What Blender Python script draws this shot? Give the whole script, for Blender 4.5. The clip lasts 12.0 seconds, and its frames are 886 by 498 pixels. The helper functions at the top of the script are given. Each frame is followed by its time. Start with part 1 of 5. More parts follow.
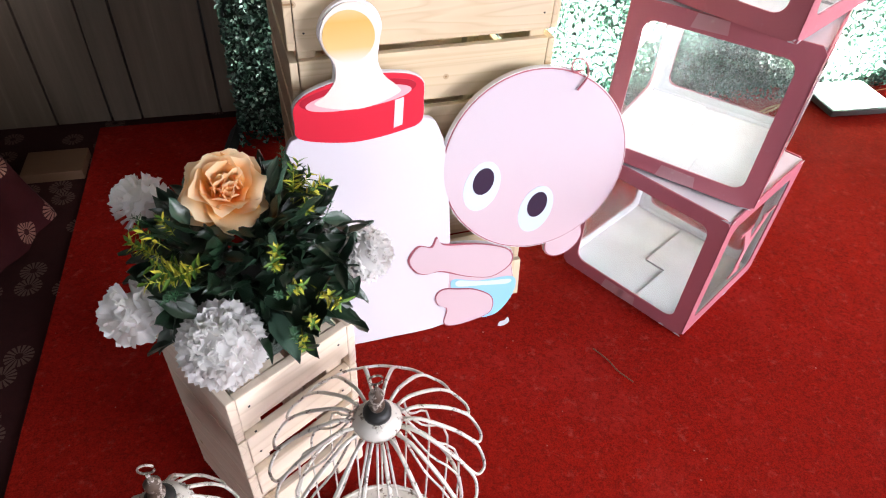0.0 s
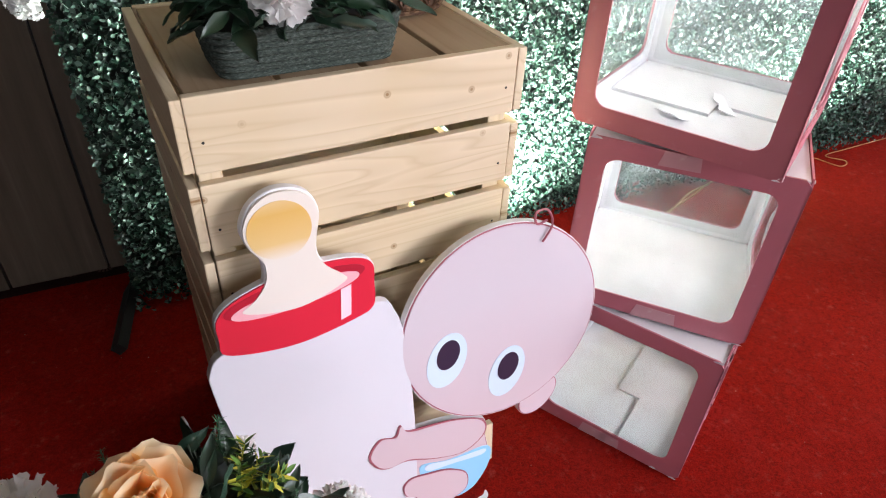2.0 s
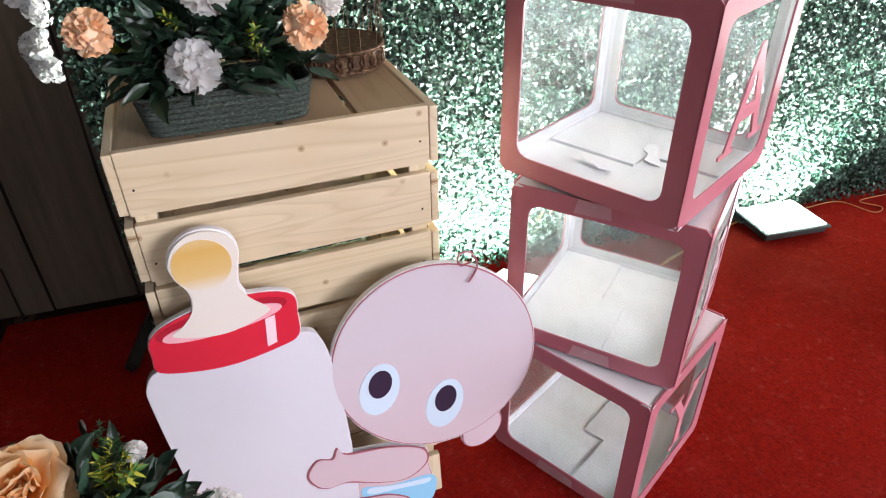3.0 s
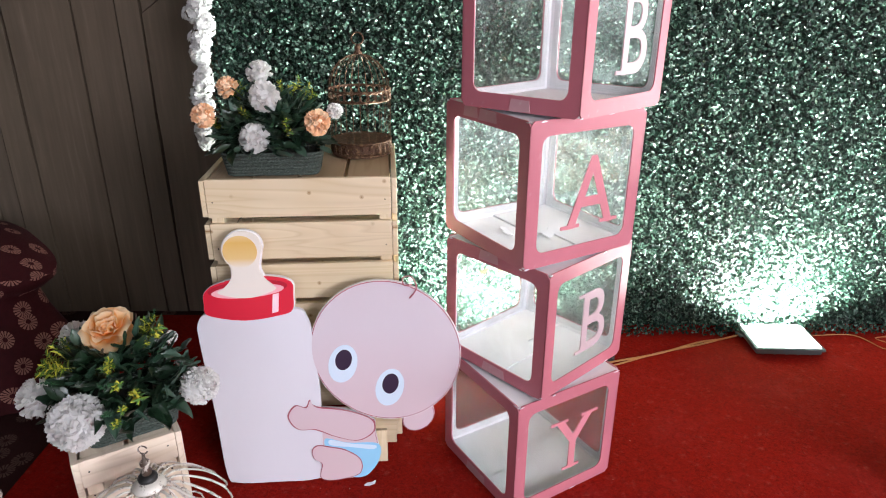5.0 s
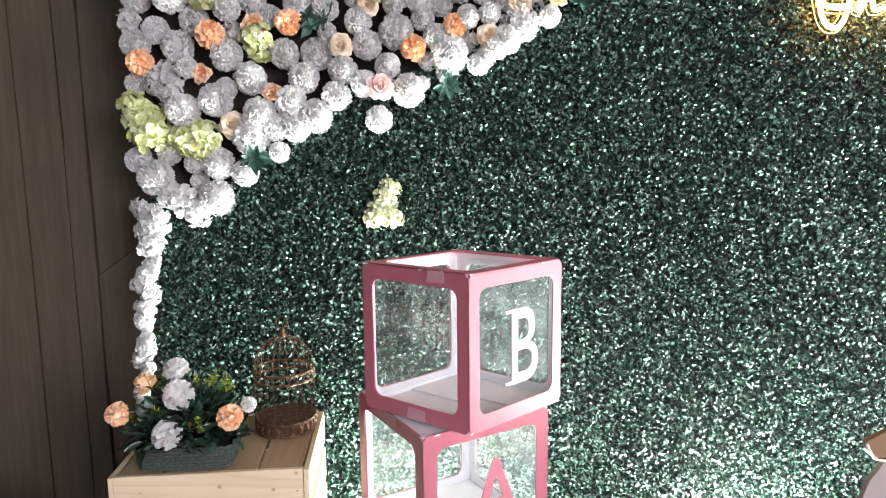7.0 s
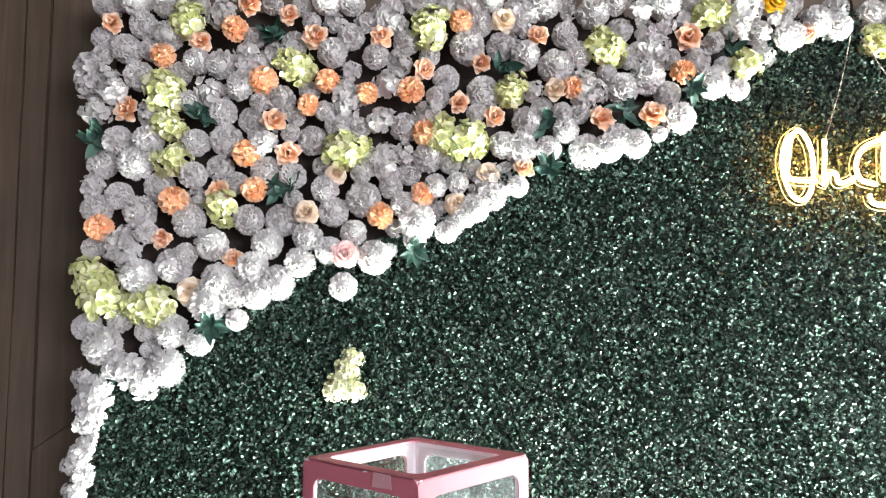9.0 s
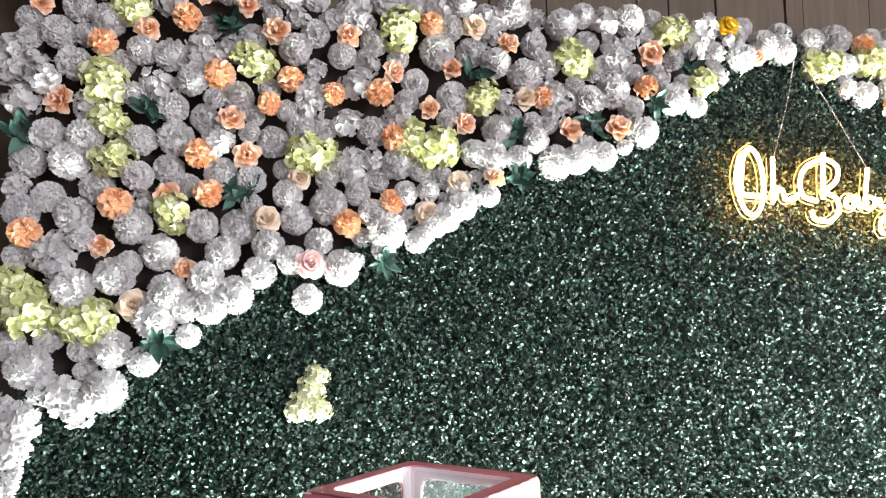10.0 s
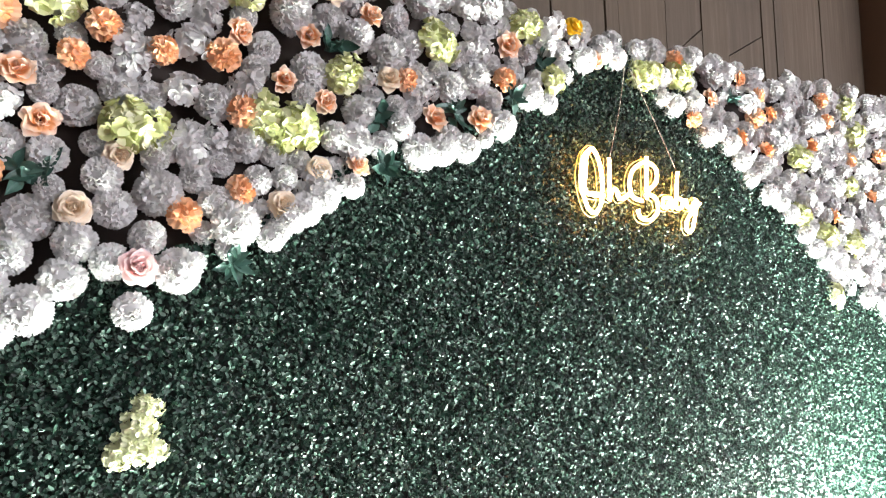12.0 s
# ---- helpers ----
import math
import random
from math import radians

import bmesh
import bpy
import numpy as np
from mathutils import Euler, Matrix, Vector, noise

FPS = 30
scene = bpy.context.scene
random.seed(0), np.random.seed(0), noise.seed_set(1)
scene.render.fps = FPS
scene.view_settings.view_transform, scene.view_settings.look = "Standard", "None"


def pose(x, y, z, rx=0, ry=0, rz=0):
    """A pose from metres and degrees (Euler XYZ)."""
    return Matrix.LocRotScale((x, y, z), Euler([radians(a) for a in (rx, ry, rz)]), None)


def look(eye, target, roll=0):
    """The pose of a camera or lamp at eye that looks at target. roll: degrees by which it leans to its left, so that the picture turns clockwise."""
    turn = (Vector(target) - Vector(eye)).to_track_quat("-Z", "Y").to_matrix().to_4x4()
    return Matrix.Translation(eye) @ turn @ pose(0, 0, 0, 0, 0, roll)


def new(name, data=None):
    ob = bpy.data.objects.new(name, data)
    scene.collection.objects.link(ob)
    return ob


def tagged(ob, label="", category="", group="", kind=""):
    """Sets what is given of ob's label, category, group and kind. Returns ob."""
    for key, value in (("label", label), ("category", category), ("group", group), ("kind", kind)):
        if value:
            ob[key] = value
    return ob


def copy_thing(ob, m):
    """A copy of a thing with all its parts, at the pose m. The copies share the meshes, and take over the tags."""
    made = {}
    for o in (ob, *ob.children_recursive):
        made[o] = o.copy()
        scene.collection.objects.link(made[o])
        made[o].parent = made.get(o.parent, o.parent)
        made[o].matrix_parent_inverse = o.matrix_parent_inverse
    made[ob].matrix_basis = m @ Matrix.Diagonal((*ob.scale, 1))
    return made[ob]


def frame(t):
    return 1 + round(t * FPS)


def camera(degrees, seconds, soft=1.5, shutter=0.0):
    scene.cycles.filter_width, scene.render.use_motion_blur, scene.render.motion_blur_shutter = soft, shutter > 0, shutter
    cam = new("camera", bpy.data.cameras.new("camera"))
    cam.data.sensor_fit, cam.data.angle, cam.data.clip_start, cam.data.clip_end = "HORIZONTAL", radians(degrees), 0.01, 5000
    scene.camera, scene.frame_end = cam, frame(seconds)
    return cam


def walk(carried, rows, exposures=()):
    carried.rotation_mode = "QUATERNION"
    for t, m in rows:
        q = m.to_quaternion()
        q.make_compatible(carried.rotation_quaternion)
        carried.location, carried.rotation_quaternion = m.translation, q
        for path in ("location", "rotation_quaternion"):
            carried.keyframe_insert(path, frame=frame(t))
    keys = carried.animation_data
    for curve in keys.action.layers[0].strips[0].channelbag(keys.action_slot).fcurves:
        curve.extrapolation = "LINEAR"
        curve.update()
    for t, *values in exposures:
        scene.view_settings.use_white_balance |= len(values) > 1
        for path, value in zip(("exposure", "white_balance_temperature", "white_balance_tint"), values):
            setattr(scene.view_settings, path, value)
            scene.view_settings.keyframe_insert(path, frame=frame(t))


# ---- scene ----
cam = camera(68.8, 12.0, soft=1.1)
PATH = [
    (0, (0.138, 0.184, 0.978), (0.549, 1.6, -0.374), 3.7),
    (0.5, (0.109, 0.325, 0.931), (0.683, 1.573, -0.523), 4.2),
    (1, (0.108, 0.403, 0.932), (0.811, 1.675, -0.442), 6.6),
    (1.5, (0.131, 0.43, 0.976), (0.838, 1.804, -0.294), 4.4),
    (2, (0.133, 0.437, 1.002), (0.854, 1.877, -0.183), 3.1),
    (2.5, (0.182, 0.408, 1.021), (0.869, 1.881, -0.145), 1.3),
    (3, (0.327, 0.295, 1.055), (0.821, 1.893, -0.043), -0.8),
    (3.2, (0.382, 0.244, 1.066), (0.764, 1.88, -0.019), -1.8),
    (4.8, (0.582, -0.224, 1.125), (0.687, 1.617, 0.351), -0.9),
    (5, (0.658, -0.268, 1.126), (0.685, 1.583, 0.369), 0.3),
    (5.5, (0.759, -0.305, 1.18), (0.704, 1.584, 0.527), -1.4),
    (6, (0.83, -0.251, 1.27), (0.83, 1.673, 0.722), -0.0),
    (6.5, (0.853, -0.231, 1.346), (0.866, 1.725, 0.928), -0.7),
    (7, (0.863, -0.232, 1.401), (0.882, 1.749, 1.128), -0.7),
    (7.2, (0.864, -0.234, 1.429), (0.851, 1.753, 1.206), -0.9),
    (8.8, (0.958, -0.145, 1.453), (0.93, 1.85, 1.596), -0.1),
    (9, (0.932, -0.134, 1.475), (0.984, 1.859, 1.638), -0.3),
    (9.5, (0.855, -0.096, 1.477), (1.039, 1.885, 1.686), -0.6),
    (10, (0.744, -0.05, 1.493), (1.105, 1.909, 1.673), -0.6),
    (10.5, (0.67, 0.017, 1.527), (1.255, 1.927, 1.62), 1.1),
    (11, (0.644, 0.124, 1.534), (1.386, 1.977, 1.663), -0.6),
    (11.5, (0.602, 0.181, 1.556), (1.498, 1.967, 1.648), -0.7),
    (12, (0.539, 0.222, 1.549), (1.601, 1.913, 1.662), -2.0),
]
EXPOSURES = [(0, 0.28), (0.5, 0.27), (1.0, 0.36), (1.5, 0.22), (2.0, -0.05), (3.0, -0.26), (5.0, -0.28), (6.5, -0.22), (9.0, -0.17), (10.5, -0.15), (12.0, -0.20)]
walk(cam, [(t, look(eye, target, roll)) for t, eye, target, roll in PATH], EXPOSURES)

# ---- world, lights ----
world = bpy.data.worlds.new("World")
scene.world = world
world.use_nodes = True
wn = world.node_tree
sky = wn.nodes.new("ShaderNodeTexSky")
sky.sky_type, sky.sun_disc, sky.sun_elevation, sky.sun_rotation = "NISHITA", False, radians(40), radians(150)
wn.links.new(sky.outputs[0], wn.nodes["Background"].inputs[0])
wn.nodes["Background"].inputs[1].default_value = 0.12


def area_lamp(name, m, sx, sy, power, colour, spread=180):
    data = bpy.data.lights.new(name, "AREA")
    data.shape, data.size, data.size_y, data.energy, data.color, data.spread = "RECTANGLE", sx, sy, power, colour, radians(spread)
    ob = new(name, data)
    ob.matrix_world = m
    return ob


# unseen lamps: daylight assumed through openings behind the camera, then two added as fill
area_lamp("window_light", look((4.20, -3.45, 2.10), (1.2, 1.1, 0.8)), 2.5, 1.5, 330, (0.91, 0.90, 1.0), 160)
# added fill from the right, for the box faces on that side
area_lamp("window_light", look((6.30, -1.30, 1.70), (1.2, 1.0, 0.8)), 2.2, 1.5, 110, (0.91, 0.90, 1.0), 160)
# added weak fill from the left
area_lamp("window_light", look((-0.6, -3.45, 1.60), (0.1, 0.6, 0.0)), 1.6, 1.6, 12, (0.90, 0.90, 1.0), 85)
# the LED floods on the carpet
FLOODS = (((1.815, 1.615, 0.050), (1.80, 1.78, 1.0), 225, 145), ((3.25, 1.47, 0.046), (3.20, 1.80, 1.0), 1120, 150), ((0.885, 1.500, 0.080), (0.83, 1.72, 0.45), 145, 150))
for eye, aim, power, spread in FLOODS:
    area_lamp("flood_light", look(eye, aim), 0.17, 0.12, power, (0.92, 1.0, 0.95), spread)


# ---- materials ----
class Mat:
    """A node material: principled, with helpers for its procedural inputs."""

    def __init__(self, name, rough=0.6, metal=0.0, spec=0.5):
        self.mat = bpy.data.materials.new(name)
        self.mat.use_nodes = True
        self.tree = self.mat.node_tree
        self.bsdf = self.tree.nodes["Principled BSDF"]
        self.bsdf.inputs["Roughness"].default_value = rough
        self.bsdf.inputs["Metallic"].default_value = metal
        self.bsdf.inputs["Specular IOR Level"].default_value = spec
        self.coords = None

    def node(self, kind, **sets):
        n = self.tree.nodes.new(kind)
        for key, value in sets.items():
            n.inputs[key.replace("_", " ")].default_value = value
        return n

    def link(self, a, b):
        self.tree.links.new(a, b)

    def co(self, scale=(1, 1, 1), space="Object"):
        if self.coords is None:
            self.coords = self.tree.nodes.new("ShaderNodeTexCoord")
        m = self.tree.nodes.new("ShaderNodeMapping")
        m.inputs["Scale"].default_value = scale
        self.link(self.coords.outputs[space], m.inputs["Vector"])
        return m.outputs[0]

    def noise(self, scale, detail=4, stretch=(1, 1, 1), space="Object", rough=0.55):
        n = self.node("ShaderNodeTexNoise", Scale=scale, Detail=detail, Roughness=rough)
        self.link(self.co(stretch, space), n.inputs["Vector"])
        return n.outputs[0]

    def ramp(self, value, stops):
        r = self.tree.nodes.new("ShaderNodeValToRGB")
        while len(r.color_ramp.elements) < len(stops):
            r.color_ramp.elements.new(0.5)
        for e, (p, c) in zip(r.color_ramp.elements, stops):
            e.position, e.color = p, (*c, 1)
        self.link(value, r.inputs[0])
        return r.outputs[0]

    def mix(self, fac, a, b, mode="MIX"):
        n = self.tree.nodes.new("ShaderNodeMix")
        n.data_type, n.blend_type = "RGBA", mode
        for sock, v in ((n.inputs[0], fac), (n.inputs[6], a), (n.inputs[7], b)):
            if hasattr(v, "is_output"):
                self.link(v, sock)
            elif isinstance(v, tuple):
                sock.default_value = (*v, 1)
            else:
                sock.default_value = v
        return n.outputs[2]

    def math(self, op, a, b=0.0):
        n = self.tree.nodes.new("ShaderNodeMath")
        n.operation = op
        for sock, v in ((n.inputs[0], a), (n.inputs[1], b)):
            if hasattr(v, "is_output"):
                self.link(v, sock)
            else:
                sock.default_value = v
        return n.outputs[0]

    def colour(self, c):
        sock = self.bsdf.inputs["Base Color"]
        if isinstance(c, tuple):
            sock.default_value = (*c, 1)
        else:
            self.link(c, sock)
        return self

    def bump(self, height, strength=0.3, distance=0.002):
        b = self.node("ShaderNodeBump", Strength=strength, Distance=distance)
        self.link(height, b.inputs["Height"])
        self.link(b.outputs[0], self.bsdf.inputs["Normal"])
        return self

    def random(self):
        return self.tree.nodes.new("ShaderNodeObjectInfo").outputs["Random"]

    def island(self):
        return self.tree.nodes.new("ShaderNodeNewGeometry").outputs["Random Per Island"]

    def emit(self, c, strength):
        self.bsdf.inputs["Emission Color"].default_value = (*c, 1)
        self.bsdf.inputs["Emission Strength"].default_value = strength
        return self


def carpet_material():
    k = Mat("red_carpet", 0.95, spec=0.06)
    big = k.noise(1.6, 5)
    fine = k.noise(420, 3)
    base = k.ramp(big, [(0.3, (0.19, 0.005, 0.003)), (0.55, (0.235, 0.007, 0.003)), (0.75, (0.285, 0.010, 0.004))])
    c = k.mix(0.55, base, k.ramp(fine, [(0.3, (0.09, 0.003, 0.002)), (0.7, (0.35, 0.012, 0.006))]))
    worn = k.noise(5.5, 6, (1, 1, 1), rough=0.65)
    c = k.mix(k.ramp(worn, [(0.50, (0, 0, 0)), (0.72, (0.45, 0.45, 0.45))]), c, (0.30, 0.022, 0.018))
    dust = k.noise(38, 8, rough=0.75)
    c = k.mix(k.ramp(dust, [(0.56, (0, 0, 0)), (0.74, (0.55, 0.55, 0.55))]), c, (0.36, 0.075, 0.06))
    pile = k.noise(130, 4, rough=0.7)
    c = k.mix(k.ramp(pile, [(0.34, (0.62, 0.62, 0.62)), (0.54, (0, 0, 0))]), c, (0.10, 0.004, 0.002))
    specks = k.node("ShaderNodeTexVoronoi", Scale=34.0, Randomness=1.0)
    k.link(k.co(), specks.inputs["Vector"])
    few = k.math("MULTIPLY", k.ramp(specks.outputs["Distance"], [(0.036, (1, 1, 1)), (0.06, (0, 0, 0))]), k.ramp(k.noise(3.1, 2), [(0.50, (0, 0, 0)), (0.62, (0.7, 0.7, 0.7))]))
    c = k.mix(few, c, (0.45, 0.30, 0.26))
    k.colour(c).bump(pile, 0.6, 0.004)
    k.bsdf.inputs["Sheen Weight"].default_value = 0.0
    return k.mat


def printed_fabric(name, dark, light, scale, rest=False):
    """Dark red cloth with pale daisies: petals round the middles of a cell pattern. A draped cloth carries its flat shape as "rest"."""
    k = Mat(name, 0.85, spec=0.2)
    v = k.node("ShaderNodeTexVoronoi", Scale=scale, Randomness=0.8)
    v.voronoi_dimensions = "2D"
    if rest:
        flat = k.tree.nodes.new("ShaderNodeAttribute")
        flat.attribute_name = "rest"
        co = flat.outputs["Vector"]
    else:
        co = k.co()
    k.link(co, v.inputs["Vector"])
    sep = k.tree.nodes.new("ShaderNodeSeparateXYZ")
    sub = k.tree.nodes.new("ShaderNodeVectorMath")
    sub.operation = "SUBTRACT"
    k.link(co, sub.inputs[0])
    k.link(v.outputs["Position"], sub.inputs[1])
    k.link(sub.outputs[0], sep.inputs[0])
    angle = k.math("ARCTAN2", sep.outputs[1], sep.outputs[0])
    petals = k.math("ABSOLUTE", k.math("SINE", k.math("MULTIPLY", angle, 8.0)))
    d = k.math("MULTIPLY", v.outputs["Distance"], 1.0)
    ring = k.math("MULTIPLY", k.math("LESS_THAN", d, 0.36), k.math("GREATER_THAN", d, 0.10))
    mask = k.math("MULTIPLY", ring, k.math("GREATER_THAN", petals, 0.55))
    keep = k.tree.nodes.new("ShaderNodeSeparateColor")
    k.link(v.outputs["Color"], keep.inputs[0])
    mask = k.math("MULTIPLY", mask, k.math("LESS_THAN", keep.outputs[0], 0.6))
    grain = k.noise(60, 4)
    c = k.mix(mask, k.mix(grain, dark, tuple(min(1, 1.8 * x) for x in dark)), light)
    k.colour(c).bump(k.noise(500, 2), 0.3, 0.002)
    return k.mat


def plank_material():
    k = Mat("taupe_boards", 0.7, spec=0.25)
    grain = k.noise(9, 6, (6, 6, 0.35))
    r = k.random()
    c = k.ramp(grain, [(0.25, (0.078, 0.057, 0.039)), (0.6, (0.108, 0.081, 0.057)), (0.8, (0.148, 0.114, 0.083))])
    c = k.mix(k.math("MULTIPLY", r, 0.35), c, (0.062, 0.050, 0.041))
    stain = k.noise(2.3, 6)
    c = k.mix(k.ramp(stain, [(0.5, (0, 0, 0)), (0.75, (0.5, 0.5, 0.5))]), c, (0.052, 0.043, 0.034))
    k.colour(c).bump(grain, 0.25, 0.003)
    return k.mat


def plaster_material(name, colour):
    k = Mat(name, 0.85, spec=0.2)
    n = k.noise(3, 6)
    k.colour(k.mix(n, tuple(0.85 * x for x in colour), colour)).bump(k.noise(80, 4), 0.15, 0.002)
    return k.mat


def pine_material(name, tint=(1, 1, 1), along="x"):
    """Pale knotty pine with its grain along one axis."""
    k = Mat(name, 0.55, spec=0.3)
    t = lambda c: tuple(a * b for a, b in zip(c, tint))
    st = {"x": (0.5, 7, 7), "y": (7, 0.5, 7), "z": (7, 7, 0.5)}[along]
    offs = k.tree.nodes.new("ShaderNodeVectorMath")
    offs.operation = "ADD"
    shift = k.tree.nodes.new("ShaderNodeCombineXYZ")
    r = k.math("MULTIPLY", k.random(), 40.0)
    for sock in shift.inputs:
        k.link(r, sock)
    k.link(k.co(st), offs.inputs[0])
    k.link(shift.outputs[0], offs.inputs[1])
    broad = k.node("ShaderNodeTexNoise", Scale=1.6, Detail=2.0, Roughness=0.5, Distortion=0.6)
    k.link(offs.outputs[0], broad.inputs["Vector"])
    rings = k.math("FRACT", k.math("MULTIPLY", broad.outputs[0], 13.0))
    c = k.ramp(rings, [(0.0, t((0.635, 0.50, 0.35))), (0.66, t((0.695, 0.555, 0.395))), (0.88, t((0.575, 0.44, 0.295))), (1.0, t((0.635, 0.50, 0.35)))])
    fine = k.node("ShaderNodeTexNoise", Scale=14.0, Detail=4.0)
    k.link(offs.outputs[0], fine.inputs["Vector"])
    c = k.mix(k.math("MULTIPLY", fine.outputs[0], 0.35), c, t((0.72, 0.54, 0.33)))
    knots = k.node("ShaderNodeTexVoronoi", Scale=6.5, Randomness=1.0)
    k.link(offs.outputs[0], knots.inputs["Vector"])
    knots2 = k.node("ShaderNodeTexVoronoi", Scale=11.0, Randomness=1.0)
    knots2.voronoi_dimensions = "2D"
    split = k.tree.nodes.new("ShaderNodeSeparateXYZ")
    flat = k.tree.nodes.new("ShaderNodeCombineXYZ")
    k.link(k.co(), split.inputs[0])
    for side, axis in enumerate({"x": (0, 2), "y": (1, 2), "z": (0, 2)}[along]):
        k.link(split.outputs[axis], flat.inputs[side])
    k.link(flat.outputs[0], knots2.inputs["Vector"])
    dots = k.ramp(knots2.outputs["Distance"], [(0.015, (1, 1, 1)), (0.030, (0.4, 0.4, 0.4)), (0.042, (0.6, 0.6, 0.6)), (0.060, (0, 0, 0))])
    some = k.ramp(k.noise(6.0, 1), [(0.44, (0, 0, 0)), (0.54, (1, 1, 1))])
    c = k.mix(k.math("MULTIPLY", dots, some), c, t((0.26, 0.135, 0.055)))
    blotch = k.noise(5, 3)
    c = k.mix(k.ramp(blotch, [(0.45, (0, 0, 0)), (0.8, (0.45, 0.45, 0.45))]), c, t((0.60, 0.43, 0.235)))
    k.colour(c).bump(fine.outputs[0], 0.25, 0.0015)
    return k.mat


def card_material(name, colour, wear=0.25, rough=0.48, spec=0.4):
    k = Mat(name, rough, spec=spec)
    n = k.noise(7, 6)
    s = k.noise(55, 5)
    light = tuple(min(1, 1.12 * x) for x in colour)
    dark = tuple(0.80 * x for x in colour)
    c = k.mix(n, dark, light)
    c = k.mix(k.math("MULTIPLY", k.ramp(s, [(0.62, (0, 0, 0)), (0.75, (1, 1, 1))]), wear), c, tuple(0.6 * x + 0.25 for x in colour))
    k.colour(c).bump(n, 0.25, 0.004)
    return k.mat


def film_material():
    """Clear crinkled plastic film."""
    k = Mat("clear_film", 0.08)
    out = k.tree.nodes["Material Output"]
    clear = k.tree.nodes.new("ShaderNodeBsdfTransparent")
    clear.inputs[0].default_value = (0.94, 0.955, 0.95, 1)
    gloss = k.tree.nodes.new("ShaderNodeBsdfGlossy")
    gloss.inputs["Roughness"].default_value = 0.09
    fres = k.tree.nodes.new("ShaderNodeFresnel")
    fres.inputs[0].default_value = 1.52
    bump = k.node("ShaderNodeBump", Strength=0.35, Distance=0.02)
    k.link(k.noise(7, 3), bump.inputs["Height"])
    k.link(bump.outputs[0], gloss.inputs["Normal"])
    m = k.tree.nodes.new("ShaderNodeMixShader")
    k.link(k.math("MINIMUM", k.math("ADD", k.math("MULTIPLY", fres.outputs[0], 0.55), 0.020), 0.15), m.inputs[0])
    k.link(clear.outputs[0], m.inputs[1])
    k.link(gloss.outputs[0], m.inputs[2])
    haze = k.tree.nodes.new("ShaderNodeBsdfTranslucent")
    haze.inputs[0].default_value = (0.82, 0.91, 0.95, 1)
    dull = k.tree.nodes.new("ShaderNodeMixShader")
    k.link(k.ramp(k.noise(14, 5), [(0.35, (0.02, 0.02, 0.02)), (0.7, (0.11, 0.11, 0.11))]), dull.inputs[0])
    k.link(m.outputs[0], dull.inputs[1])
    k.link(haze.outputs[0], dull.inputs[2])
    k.link(dull.outputs[0], out.inputs[0])
    return k.mat


def leaf_material(name, stops, rough=0.35, spec=0.5, island=True):
    k = Mat(name, rough, spec=spec)
    r = k.island() if island else k.random()
    c = k.ramp(r, stops)
    n = k.noise(90, 3)
    c = k.mix(k.math("MULTIPLY", n, 0.5), c, tuple(0.5 * x for x in stops[0][1]))
    k.colour(c).bump(n, 0.2, 0.002)
    return k.mat


def petal_material(name, stops, edge=None, thinness=0.16):
    """Soft cloth petals; with an edge colour they pale from base to rim."""
    k = Mat(name, 0.75, spec=0.15)
    c = k.ramp(k.island(), stops)
    if edge:
        along = k.tree.nodes.new("ShaderNodeAttribute")
        along.attribute_name = "along"
        c = k.mix(k.ramp(along.outputs["Fac"], [(0.55, (0, 0, 0)), (1.0, (1, 1, 1))]), c, edge)
    n = k.noise(160, 3)
    c = k.mix(k.math("MULTIPLY", n, 0.22), c, tuple(0.85 * x for x in stops[0][1]))
    k.colour(c).bump(n, 0.2, 0.0015)
    thin = k.tree.nodes.new("ShaderNodeBsdfTranslucent")
    k.link(c, thin.inputs[0])
    both = k.tree.nodes.new("ShaderNodeMixShader")
    both.inputs[0].default_value = thinness
    k.link(k.bsdf.outputs[0], both.inputs[1])
    k.link(thin.outputs[0], both.inputs[2])
    k.link(both.outputs[0], k.tree.nodes["Material Output"].inputs[0])
    return k.mat


def plain_material(name, colour, rough=0.5, metal=0.0, grain=30.0, depth=0.12, spec=0.5):
    k = Mat(name, rough, metal, spec)
    n = k.noise(grain, 5)
    k.colour(k.mix(n, tuple((1 - depth) * x for x in colour), tuple(min(1, (1 + depth) * x) for x in colour)))
    k.bump(n, 0.1, 0.001)
    return k.mat


def worn_metal(name, paint, under, amount, rough=0.5, metal=0.2):
    k = Mat(name, rough, metal)
    n = k.noise(90, 6, rough=0.7)
    c = k.mix(k.ramp(n, [(amount, (0, 0, 0)), (amount + 0.08, (1, 1, 1))]), paint, under)
    k.colour(c).bump(n, 0.4, 0.001)
    return k.mat


def rope_material():
    k = Mat("grey_rope", 0.9, spec=0.1)
    n = k.noise(220, 4, (1, 1, 3))
    k.colour(k.ramp(n, [(0.3, (0.024, 0.033, 0.028)), (0.55, (0.066, 0.082, 0.070)), (0.8, (0.16, 0.185, 0.165))]))
    k.bump(n, 0.7, 0.003)
    return k.mat


def print_material(name, colour, rough=0.42):
    k = Mat(name, rough, spec=0.35)
    n = k.noise(4, 4)
    k.colour(k.mix(n, tuple(0.96 * x for x in colour), colour)).bump(k.noise(300, 2), 0.04, 0.001)
    return k.mat


